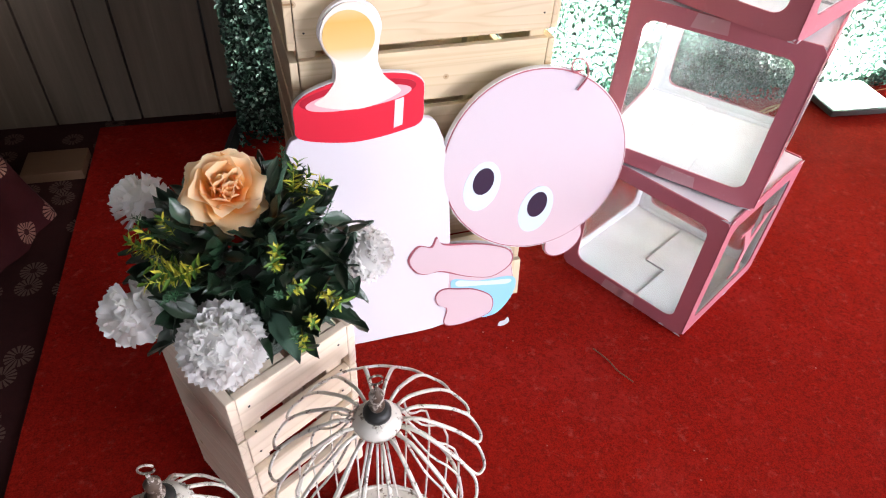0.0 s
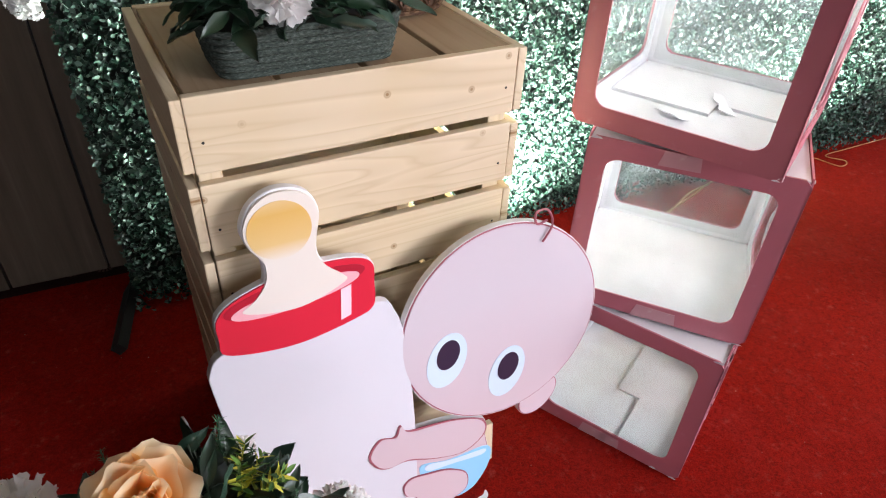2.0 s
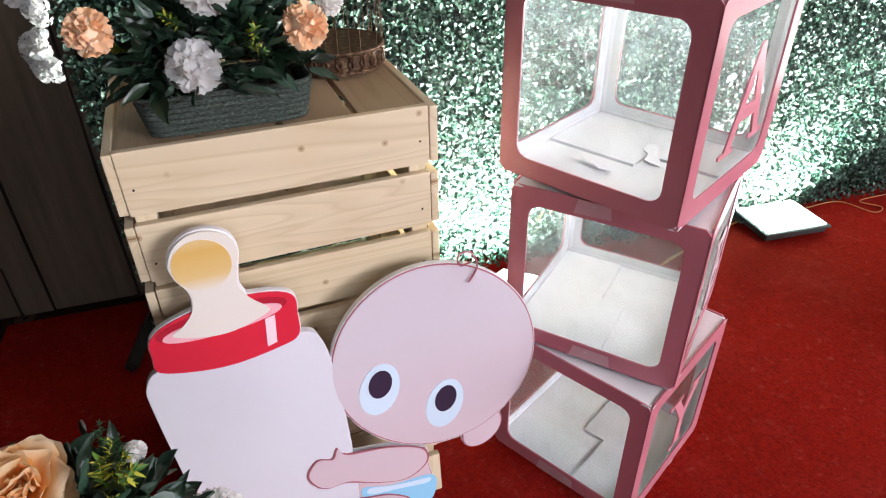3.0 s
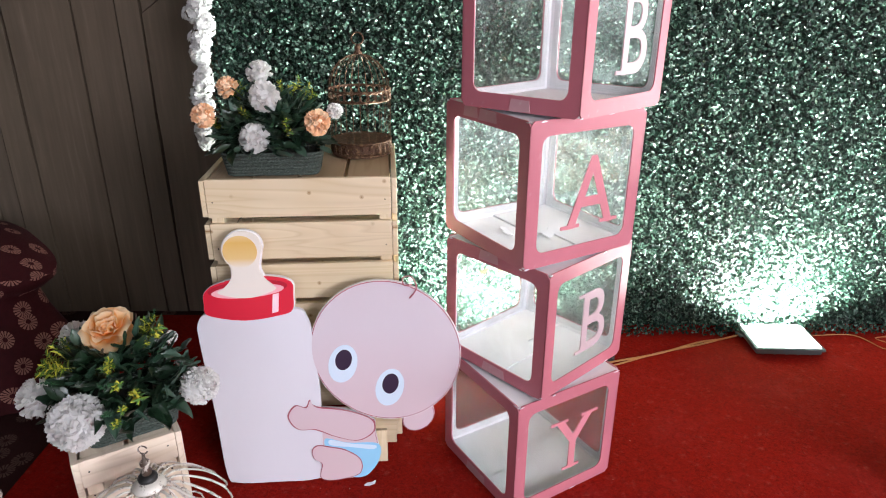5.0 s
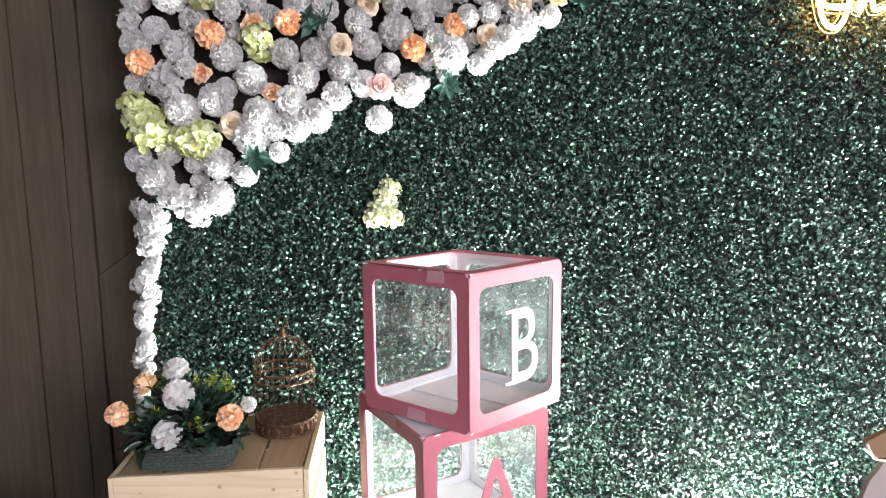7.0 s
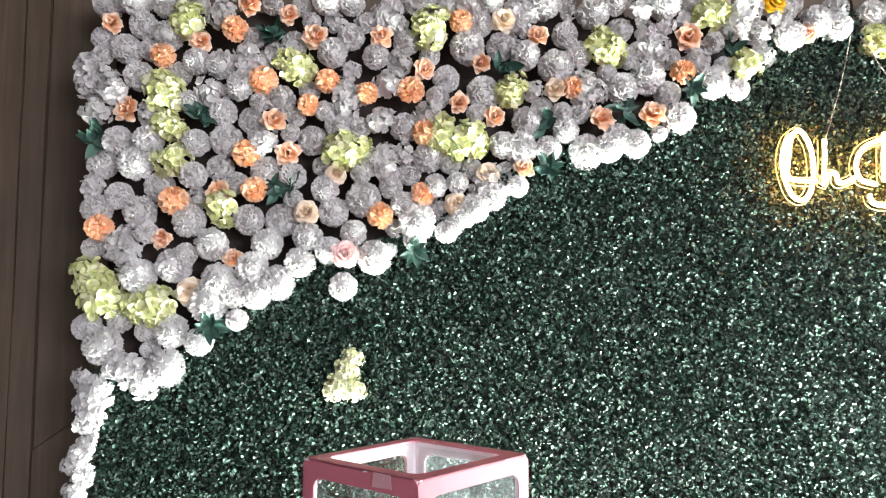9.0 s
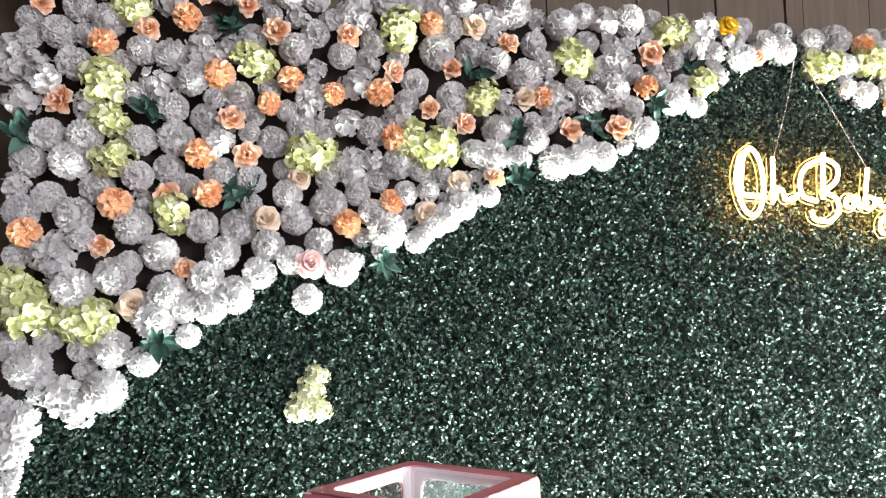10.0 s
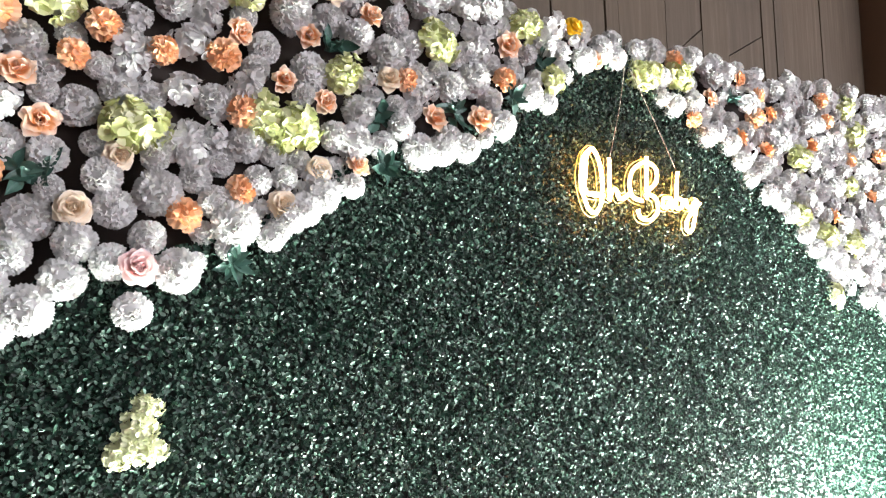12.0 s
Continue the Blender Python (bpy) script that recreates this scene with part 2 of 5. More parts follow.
def skin_material():
    """A pale print, lavender above and pinker below."""
    k = Mat("pale_pink_print", 0.42, spec=0.35)
    sep = k.tree.nodes.new("ShaderNodeSeparateXYZ")
    k.link(k.co(), sep.inputs[0])
    k.colour(k.ramp(k.math("ADD", sep.outputs[2], k.math("MULTIPLY", k.noise(5, 3), 0.05)), [(0.12, (0.62, 0.47, 0.505)), (0.25, (0.61, 0.485, 0.53)), (0.42, (0.59, 0.52, 0.57))]))
    return k.mat


def amber_material():
    """An amber print that fades to cream below."""
    k = Mat("amber_print", 0.42, spec=0.35)
    sep = k.tree.nodes.new("ShaderNodeSeparateXYZ")
    k.link(k.co(), sep.inputs[0])
    k.colour(k.ramp(k.math("MULTIPLY", k.math("SUBTRACT", sep.outputs[2], 0.54), 10.0), [(0.05, (0.76, 0.69, 0.62)), (0.26, (0.70, 0.48, 0.20)), (0.62, (0.66, 0.40, 0.11)), (0.86, (0.74, 0.56, 0.30))]))
    return k.mat


CARPET = carpet_material()
FLOOR = printed_fabric("daisy_carpet", (0.016, 0.003, 0.003), (0.085, 0.048, 0.038), 14.0)
CLOTH = printed_fabric("daisy_cloth", (0.022, 0.002, 0.003), (0.22, 0.10, 0.08), 15.0, True)
PLANKS = plank_material()
DARK = plain_material("dark_backing", (0.02, 0.02, 0.018), 0.9)
# assumed room surfaces out of view, kept dark to hold down bounced light
PLASTER = plaster_material("room_plaster", (0.085, 0.075, 0.066))
CEILING = plaster_material("unseen_ceiling", (0.060, 0.054, 0.048))
BEAM = plain_material("brown_beam", (0.10, 0.05, 0.025), 0.6)
PINE_X, PINE_Y, PINE_Z = (pine_material("pine_" + a, (0.98, 1.02, 1.02), a) for a in "xyz")
# darker copy of the pine: the top boards' shade is put into their colour
SHADED_PINE = pine_material("shaded_pine", (0.52, 0.47, 0.42), "y")
PALE_X, PALE_Y, PALE_Z = (pine_material("pale_pine_" + a, (1.10, 1.18, 1.36), a) for a in "xyz")
PINK = card_material("pink_card", (0.50, 0.155, 0.195), 0.25, 0.46, 0.6)
LETTER_PINK = card_material("pink_letter", (0.62, 0.22, 0.26), 0.1)
LETTER_WHITE = card_material("white_letter", (0.57, 0.42, 0.445), 0.1)
WHITE_CARD = card_material("white_card", (0.79, 0.775, 0.80), 0.15)
FILM = film_material()
# leaf tones run from near black to pale: gap shade and glints in colour
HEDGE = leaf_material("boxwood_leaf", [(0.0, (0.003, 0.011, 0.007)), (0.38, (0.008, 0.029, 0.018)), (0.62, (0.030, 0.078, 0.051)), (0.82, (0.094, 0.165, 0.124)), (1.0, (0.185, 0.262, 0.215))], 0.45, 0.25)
# near-black mat: the shade between the leaves is put into its colour
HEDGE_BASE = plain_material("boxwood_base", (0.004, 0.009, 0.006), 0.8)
PANEL = plain_material("black_mesh_panel", (0.030, 0.020, 0.016), 0.85)
WHITE_PETAL = petal_material("white_petal", [(0.0, (0.68, 0.668, 0.657)), (0.5, (0.75, 0.74, 0.73)), (1.0, (0.85, 0.84, 0.83))], None, 0.45)
# whiter copy of the white petal: the basket heads' stronger light put into colour
LIT_WHITE_PETAL = petal_material("lit_white_petal", [(0.0, (0.88, 0.87, 0.85)), (1.0, (0.94, 0.93, 0.92))], None, 0.55)
PEACH_PETAL = petal_material("peach_petal", [(0.0, (0.86, 0.38, 0.15)), (0.5, (0.91, 0.50, 0.26)), (1.0, (0.94, 0.64, 0.42))], (0.97, 0.84, 0.70))
PALE_PEACH_PETAL = petal_material("pale_peach_petal", [(0.0, (0.92, 0.52, 0.28)), (0.5, (0.94, 0.65, 0.42)), (1.0, (0.95, 0.79, 0.60))])
ROSE_PETAL = petal_material("cream_peach_petal", [(0.0, (0.98, 0.50, 0.13)), (0.5, (0.98, 0.58, 0.20)), (1.0, (0.98, 0.66, 0.28))], (0.98, 0.84, 0.60), 0.50)
SOFT_PEACH_PETAL = petal_material("soft_peach_petal", [(0.0, (0.86, 0.42, 0.20)), (0.5, (0.92, 0.60, 0.38)), (1.0, (0.95, 0.76, 0.58))])
CREAM_PETAL = petal_material("cream_petal", [(0.0, (0.86, 0.64, 0.42)), (1.0, (0.90, 0.75, 0.56))], (0.93, 0.84, 0.70))
YELLOW_PETAL = petal_material("yellow_petal", [(0.0, (0.80, 0.50, 0.03)), (1.0, (0.90, 0.66, 0.08))])
BLUSH_PETAL = petal_material("blush_petal", [(0.0, (0.82, 0.38, 0.36)), (1.0, (0.88, 0.60, 0.56))], (0.92, 0.80, 0.77))
GREEN_PETAL = petal_material("lime_petal", [(0.0, (0.46, 0.50, 0.19)), (0.5, (0.68, 0.70, 0.39)), (1.0, (0.88, 0.87, 0.66))])
PALE_GREEN_PETAL = petal_material("pale_lime_petal", [(0.0, (0.62, 0.66, 0.36)), (1.0, (0.84, 0.83, 0.64))])
DARK_LEAF = leaf_material("dark_leaf", [(0.0, (0.006, 0.017, 0.008)), (0.5, (0.015, 0.040, 0.018)), (0.8, (0.026, 0.064, 0.038)), (1.0, (0.060, 0.120, 0.085))], 0.28, 0.8, False)
SAGE_LEAF = leaf_material("sage_leaf", [(0.0, (0.022, 0.064, 0.046)), (0.7, (0.050, 0.125, 0.096)), (1.0, (0.14, 0.25, 0.20))], 0.45, 0.5, False)
SPRIG_LEAF = leaf_material("sprig_leaf", [(0.0, (0.02, 0.08, 0.015)), (0.45, (0.10, 0.22, 0.025)), (0.7, (0.38, 0.44, 0.05)), (1.0, (0.86, 0.74, 0.08))], 0.5, 0.4)
FERN_LEAF = leaf_material("fern_leaf", [(0.0, (0.02, 0.075, 0.035)), (1.0, (0.06, 0.17, 0.07))], 0.5, 0.4)
ROPE = rope_material()
WHITE_WIRE = worn_metal("white_wire", (0.66, 0.62, 0.56), (0.15, 0.11, 0.08), 0.555)
BARE_METAL = worn_metal("bare_finial", (0.075, 0.05, 0.035), (0.55, 0.50, 0.44), 0.50)
RUST_WIRE = worn_metal("rusty_wire", (0.080, 0.038, 0.020), (0.20, 0.12, 0.065), 0.52, 0.6, 0.5)
BLACK_METAL = plain_material("black_metal", (0.02, 0.02, 0.02), 0.5, 0.3)
LAMP_METAL = plain_material("grey_lamp_metal", (0.09, 0.10, 0.10), 0.45, 0.4)
FOAM = print_material("white_foam_board", (0.80, 0.78, 0.80))
BOTTLE_WHITE = print_material("bottle_print", (0.68, 0.665, 0.72))
RED_PRINT = print_material("red_print", (0.66, 0.018, 0.045))
DARK_RED_PRINT = print_material("dark_red_print", (0.42, 0.010, 0.030))
PALE_RED_PRINT = print_material("pale_red_print", (0.85, 0.42, 0.46))
AMBER_PRINT = amber_material()
GLEAM_PRINT = print_material("gleam_print", (0.90, 0.66, 0.72))
CREAM_PRINT = print_material("cream_print", (0.76, 0.69, 0.62))
SKIN_PRINT = skin_material()
LINE_PRINT = print_material("brown_line_print", (0.36, 0.10, 0.13))
BLUE_PRINT = print_material("sky_blue_print", (0.28, 0.58, 0.80))
TEAL_PRINT = print_material("pale_teal_print", (0.42, 0.60, 0.68))
PALE_BLUE_PRINT = print_material("pale_blue_print", (0.62, 0.74, 0.86))
NIGHT_PRINT = print_material("dark_violet_print", (0.035, 0.02, 0.045))
GREY_PRINT = print_material("warm_grey_print", (0.32, 0.285, 0.265))
BROWN_PRINT = print_material("tan_print", (0.22, 0.135, 0.075))
CABLE = plain_material("orange_cable", (0.42, 0.17, 0.05), 0.5)
GREY_CABLE = plain_material("grey_cable", (0.22, 0.21, 0.20), 0.5)
NEON = Mat("warm_neon", 0.4).colour((0.9, 0.7, 0.35)).emit((1.0, 0.40, 0.095), 85.0).mat
# rim emits a little itself, standing in for tube light caught in acrylic
NEON_EDGE = Mat("glowing_acrylic", 0.25).colour((0.75, 0.55, 0.25)).emit((1.0, 0.50, 0.09), 0.75).mat
LED = Mat("led_face", 0.3).colour((0.9, 0.9, 0.9)).emit((0.9, 1.0, 0.96), 24.0).mat
TAPE = card_material("sticky_tape", (0.58, 0.32, 0.35), 0.6)
SCRAP = card_material("tan_scrap", (0.55, 0.44, 0.24), 0.5)


# ---- mesh helpers ----
def part(name, bm, material, parent=None, label="", m=None, smooth=False):
    """One mesh object from a bmesh or a mesh, under a thing."""
    if isinstance(bm, bmesh.types.BMesh):
        me = bpy.data.meshes.new(name)
        bm.normal_update()
        bm.to_mesh(me)
        bm.free()
    else:
        me = bm
    if material is not None and not me.materials:
        me.materials.append(material)
    if smooth:
        me.polygons.foreach_set("use_smooth", [True] * len(me.polygons))
    ob = new(name, me)
    if parent is not None:
        ob.parent = parent
    if m is not None:
        ob.matrix_basis = m
    if label:
        ob["label"] = label
    return ob


def empty(name, m, label, category, group="", kind=""):
    ob = new(name)
    ob.empty_display_size = 0.05
    ob.matrix_basis = m
    return tagged(ob, label, category, group, kind)


def box_bm(x0, x1, y0, y1, z0, z1, bevel=0.0, bm=None):
    own = bm is None
    bm = bm or bmesh.new()
    got = bmesh.ops.create_cube(bm, size=1.0, matrix=Matrix.Translation(((x0 + x1) / 2, (y0 + y1) / 2, (z0 + z1) / 2)) @ Matrix.Diagonal((x1 - x0, y1 - y0, z1 - z0, 1)))
    if bevel and own:
        bmesh.ops.bevel(bm, geom=bm.edges[:], offset=bevel, segments=2, affect="EDGES", profile=0.6)
    return bm


def tube_bm(points, radius, sides=6, closed=False, bm=None, taper=None):
    """A round bar along a list of points."""
    bm = bm or bmesh.new()
    pts = [Vector(p) for p in points]
    n = len(pts)
    rings = []
    up = Vector((0.13, 0.21, 0.97)).normalized()
    for i, p in enumerate(pts):
        a = pts[(i - 1) % n] if closed or i > 0 else p
        b = pts[(i + 1) % n] if closed or i < n - 1 else p
        d = (b - a).normalized()
        s = d.cross(up)
        if s.length < 1e-3:
            s = d.cross(Vector((1, 0, 0)))
        s.normalize()
        u = s.cross(d).normalized()
        r = radius * (taper[i] if taper else 1)
        rings.append([bm.verts.new(p + r * (math.cos(2 * math.pi * k / sides) * s + math.sin(2 * math.pi * k / sides) * u)) for k in range(sides)])
    for i in range(n if closed else n - 1):
        a, b = rings[i], rings[(i + 1) % n]
        for k in range(sides):
            bm.faces.new((a[k], a[(k + 1) % sides], b[(k + 1) % sides], b[k]))
    if not closed:
        bm.faces.new(rings[0][::-1])
        bm.faces.new(rings[-1])
    return bm


def lathe_bm(profile, sides=24, bm=None):
    """A turned form from (radius, height) pairs."""
    bm = bm or bmesh.new()
    rings = [[bm.verts.new((r * math.cos(2 * math.pi * k / sides), r * math.sin(2 * math.pi * k / sides), z)) for k in range(sides)] for r, z in profile]
    for a, b in zip(rings, rings[1:]):
        for k in range(sides):
            bm.faces.new((a[k], a[(k + 1) % sides], b[(k + 1) % sides], b[k]))
    bm.faces.new(rings[0][::-1])
    bm.faces.new(rings[-1])
    return bm


def smooth_line(points, steps=6, closed=False):
    """A Catmull-Rom line through points."""
    pts = [Vector(p) for p in points]
    n = len(pts)
    out = []
    for i in range(n if closed else n - 1):
        p0 = pts[(i - 1) % n] if closed or i > 0 else pts[i]
        p1, p2 = pts[i], pts[(i + 1) % n]
        p3 = pts[(i + 2) % n] if closed or i < n - 2 else p2
        for k in range(steps):
            t = k / steps
            out.append(0.5 * ((2 * p1) + (p2 - p0) * t + (2 * p0 - 5 * p1 + 4 * p2 - p3) * t * t + (3 * p1 - p0 - 3 * p2 + p3) * t ** 3))
    if not closed:
        out.append(pts[-1])
    return out


def slab_bm(outline, y0, y1, bevel=0.0):
    """A flat board: an outline in x and z, with its thickness in y (y0 is the front)."""
    bm = bmesh.new()
    front = [bm.verts.new((p[0], y0, p[1])) for p in outline]
    face = bm.faces.new(front)
    got = bmesh.ops.extrude_face_region(bm, geom=[face])
    bmesh.ops.translate(bm, verts=[v for v in got["geom"] if isinstance(v, bmesh.types.BMVert)], vec=(0, y1 - y0, 0))
    bmesh.ops.recalc_face_normals(bm, faces=bm.faces[:])
    if bevel:
        rim = [e for e in bm.edges if all(abs(v.co.y - y0) < 1e-6 for v in e.verts)]
        bmesh.ops.bevel(bm, geom=rim, offset=bevel, segments=1, affect="EDGES")
    return bm


def oval(cx, cz, rx, rz, turn=0.0, n=40, power=2.0):
    c, s = math.cos(radians(turn)), math.sin(radians(turn))
    out = []
    for k in range(n):
        a = 2 * math.pi * k / n
        u = math.copysign(abs(math.cos(a)) ** (2 / power), math.cos(a)) * rx
        v = math.copysign(abs(math.sin(a)) ** (2 / power), math.sin(a)) * rz
        out.append((cx + u * c - v * s, cz + u * s + v * c))
    return out


def flat_line(points, steps=6, closed=True):
    return [(p.x, p.z) for p in smooth_line([(x, 0, z) for x, z in points], steps, closed)]


def widen(ring, k):
    """An outline made a little larger round its middle."""
    mx, mz = sum(p[0] for p in ring) / len(ring), sum(p[1] for p in ring) / len(ring)
    g = (k - 1) * max(math.hypot(a - mx, b - mz) for a, b in ring)
    out = []
    for a, b in ring:
        d = math.hypot(a - mx, b - mz) or 1
        out.append((mx + (a - mx) * (1 + g / d), mz + (b - mz) * (1 + g / d)))
    return out


def rounded(x0, x1, z0, z1, r, n=5):
    out = []
    for cx, cz, a0 in ((x1 - r, z1 - r, 0), (x0 + r, z1 - r, 90), (x0 + r, z0 + r, 180), (x1 - r, z0 + r, 270)):
        out += [(cx + r * math.cos(radians(a0 + 90 * k / n)), cz + r * math.sin(radians(a0 + 90 * k / n))) for k in range(n + 1)]
    return out


def raw_mesh(name, verts, faces, material, smooth=True):
    me = bpy.data.meshes.new(name)
    me.from_pydata([tuple(v) for v in verts], [], faces)
    me.materials.append(material)
    if smooth:
        me.polygons.foreach_set("use_smooth", [True] * len(me.polygons))
    me.update()
    return me


# ---- the structure ----
X0, X1, Y0, Y1, TOP = -3.0, 6.4, -3.6, 1.88, 3.15
tagged(part("floor", box_bm(X0, X1, Y0, Y1 + 0.2, -0.12, -0.004), FLOOR), "dark red patterned carpet floor with pale daisies", "floor", kind="structure")
bm = box_bm(-0.355, 5.6, -2.4, 1.84, -0.003, 0.004)
tagged(part("carpet", bm, CARPET), "plain bright red event carpet laid over the floor", "carpet", kind="structure")
tagged(part("ceiling", box_bm(X0, X1, Y0, Y1 + 0.2, TOP, TOP + 0.12), CEILING), "plain unseen ceiling, dark to cut bounced light", "ceiling", kind="structure")
tagged(part("wall_west", box_bm(X0 - 0.15, X0, Y0, Y1 + 0.2, 0, TOP), PLASTER), "plain plaster side wall", "wall", kind="structure")
# unseen wall; its opening is added for the fill lamp
wall_east = tagged(new("wall_east"), "plain plaster side wall, unseen, opening added for a lamp", "wall", kind="structure")
for y0, y1, z0, z1 in ((Y0, -2.5, 0, TOP), (-0.1, Y1 + 0.2, 0, TOP), (-2.5, -0.1, 0, 0.9), (-2.5, -0.1, 2.5, TOP)):
    part("wall_piece", box_bm(X1, X1 + 0.15, y0, y1, z0, z1), PLASTER, wall_east)
# the unseen wall behind the camera, with two openings assumed for the lamps
wall_south = tagged(new("wall_south"), "plain plaster wall, unseen, two openings assumed for lamps", "wall", kind="structure")
for x0, x1, z0, z1 in ((X0, -1.5, 0, TOP), (0.3, 2.0, 0, TOP), (5.5, X1, 0, TOP), (2.0, 5.5, 0, 0.4), (2.0, 5.5, 2.95, TOP), (-1.5, 0.3, 0, 0.7), (-1.5, 0.3, 2.5, TOP)):
    part("wall_piece", box_bm(x0, x1, Y0 - 0.15, Y0, z0, z1), PLASTER, wall_south)
tagged(part("beam", box_bm(4.25, 4.45, 1.62, Y1, 2.4, TOP, 0.005), BEAM), "dark brown wooden post at the wall", "post", kind="structure")


# ---- flower and leaf meshes ----
def petal_grid(length, width, curl, ruffle, rng, nu=3, nv=3, cup=0.3, round_=0.75):
    """A petal that leaves the origin along x and bends towards z."""
    verts = []
    for i in range(nu + 1):
        u = i / nu
        a = curl * u
        x = length * (math.sin(a) / curl if abs(curl) > 1e-3 else u)
        z = length * ((1 - math.cos(a)) / curl if abs(curl) > 1e-3 else 0)
        w = width * (0.22 + 0.78 * math.sin(math.pi * min(1.0, 0.12 + u * round_)))
        for j in range(nv + 1):
            v = 2 * j / nv - 1
            verts.append(Vector((x + ruffle * u * rng.uniform(-1, 1) - 0.10 * length * u * v * v, 0.5 * w * v, z + cup * width * v * v * (0.3 + u * 0.7) + ruffle * u * rng.uniform(-1, 1))))
    faces = [(i * (nv + 1) + j, (i + 1) * (nv + 1) + j, (i + 1) * (nv + 1) + j + 1, i * (nv + 1) + j + 1) for i in range(nu) for j in range(nv)]
    return verts, faces


def assemble(pieces):
    verts, faces = [], []
    for (pv, pf), m in pieces:
        base = len(verts)
        verts += [m @ v for v in pv]
        faces += [tuple(base + i for i in f) for f in pf]
    return verts, faces


def turn_z(a):
    return Matrix.Rotation(a, 4, "Z")


def lift(a):
    return Matrix.Rotation(-a, 4, "Y")


def fan_petal(rng, length, tip, teeth, curl):
    """A fan with a toothed, ruffled rim, from x = 0.3 outwards."""
    verts, nu = [], 3
    wave, phase = rng.uniform(0.04, 0.09) * max(1.0, 2.0 * tip), rng.uniform(0, 6)
    for i in range(nu + 1):
        u = i / nu
        for j in range(teeth + 1):
            v = 2 * j / teeth - 1
            reach = length * (1 - 0.10 * v * v) + (0.045 if j % 2 else -0.03) * (i == nu)
            x = 0.30 + (reach - 0.30) * u
            verts.append(Vector((x, 0.5 * v * (0.12 + (tip - 0.12) * u ** 0.8), curl * u * u + wave * u * math.sin(5.5 * v + phase) + rng.uniform(-0.026, 0.026) * u)))
    n = teeth + 1
    return verts, [(i * n + j, (i + 1) * n + j, (i + 1) * n + j + 1, i * n + j + 1) for i in range(nu) for j in range(teeth)]


def carnation_mesh(seed, material, rows=((-28, 12), (-8, 13), (11, 13), (29, 12), (47, 10), (64, 7), (80, 4)), teeth=5, wide=0.52, core_size=0.78):
    """A ruffled ball of fanned petals, radius 1, facing z."""
    rng = random.Random(seed)
    pieces = []
    up = Matrix.Translation((0, 0, 0.12))
    for tilt, count in rows:
        off = rng.uniform(0, 6)
        for k in range(count):
            a = off + 2 * math.pi * (k + rng.uniform(-0.25, 0.25)) / count
            length = rng.uniform(0.93, 1.03)
            p = fan_petal(rng, length, wide * rng.uniform(0.82, 1.18), teeth, rng.uniform(-0.10, 0.12))
            pieces.append((p, up @ turn_z(a) @ lift(radians(tilt + rng.uniform(-9, 9))) @ Matrix.Rotation(rng.uniform(-0.55, 0.55), 4, "X")))
    core = bmesh.new()
    bmesh.ops.create_icosphere(core, subdivisions=2, radius=core_size)
    core.verts.ensure_lookup_table()
    pieces.append((([x.co.copy() for x in core.verts], [tuple(w.index for w in face.verts) for face in core.faces]), up))
    core.free()
    v, f = assemble(pieces)
    return raw_mesh("carnation", v, f, material)


def rose_petal(rng, length, width, curl, flare, ruffle):
    """A wide petal that cups up, then rolls its pointed rim outwards."""
    nu, nv = 7, 6
    verts, x, z = [], 0.0, 0.0
    phase = rng.uniform(0, 6)
    for i in range(nu + 1):
        u = i / nu
        a = curl * u - flare * max(0.0, u - 0.6) * 2.5
        if i:
            x += length / nu * math.cos(a)
            z += length / nu * math.sin(a)
        w = width * (0.25 + 0.75 * math.sin(math.pi * min(0.80, 0.10 + u * 0.66)))
        for j in range(nv + 1):
            v = 2 * j / nv - 1
            r = ruffle * u * u
            verts.append(Vector((x - 0.24 * length * u * u * v * v + 0.5 * r * math.sin(5 * v + phase), 0.5 * w * v, z + 0.24 * width * v * v * (1 - 0.75 * u) + r * math.sin(3.6 * v + 2 * phase))))
    return verts, [(i * (nv + 1) + j, (i + 1) * (nv + 1) + j, (i + 1) * (nv + 1) + j + 1, i * (nv + 1) + j + 1) for i in range(nu) for j in range(nv)]


def rose_mesh(seed, material, ruffle=0.05, loose=1.0, rows=((5, -8, 1.00, 1.05, 0.5, 0.75), (5, 12, 0.98, 1.05, 0.6, 0.85), (5, 30, 0.92, 0.98, 0.7, 0.75), (5, 46, 0.86, 0.86, 0.75, 0.6), (4, 58, 0.78, 0.68, 0.8, 0.45), (3, 68, 0.70, 0.50, 0.85, 0.25), (2, 76, 0.62, 0.36, 0.9, 0.1))):
    """An open rose of wide petals, radius 1, facing z."""
    rng = random.Random(seed)
    pieces = []
    for count, tilt, length, width, curl, flare in rows:
        off = rng.uniform(0, 6)
        for k in range(count):
            a = off + 2 * math.pi * (k + rng.uniform(-0.12, 0.12)) / count
            p = rose_petal(rng, length * rng.uniform(0.90, 1.06), width * rng.uniform(0.9, 1.1), curl + rng.uniform(-0.15, 0.15), flare + rng.uniform(-0.2, 0.3), ruffle)
            pieces.append((p, turn_z(a) @ Matrix.Translation((0.05, 0, 0)) @ lift(radians(tilt + rng.uniform(-6, 6) * loose)) @ Matrix.Rotation(rng.uniform(-0.12, 0.12) * loose, 4, "X")))
    v, f = assemble(pieces)
    me = raw_mesh("rose", v, f, material)
    rim = me.attributes.new("along", "FLOAT", "POINT")
    rim.data.foreach_set("value", [((i % 56) // 7) / 7 for i in range(len(v))])
    return me


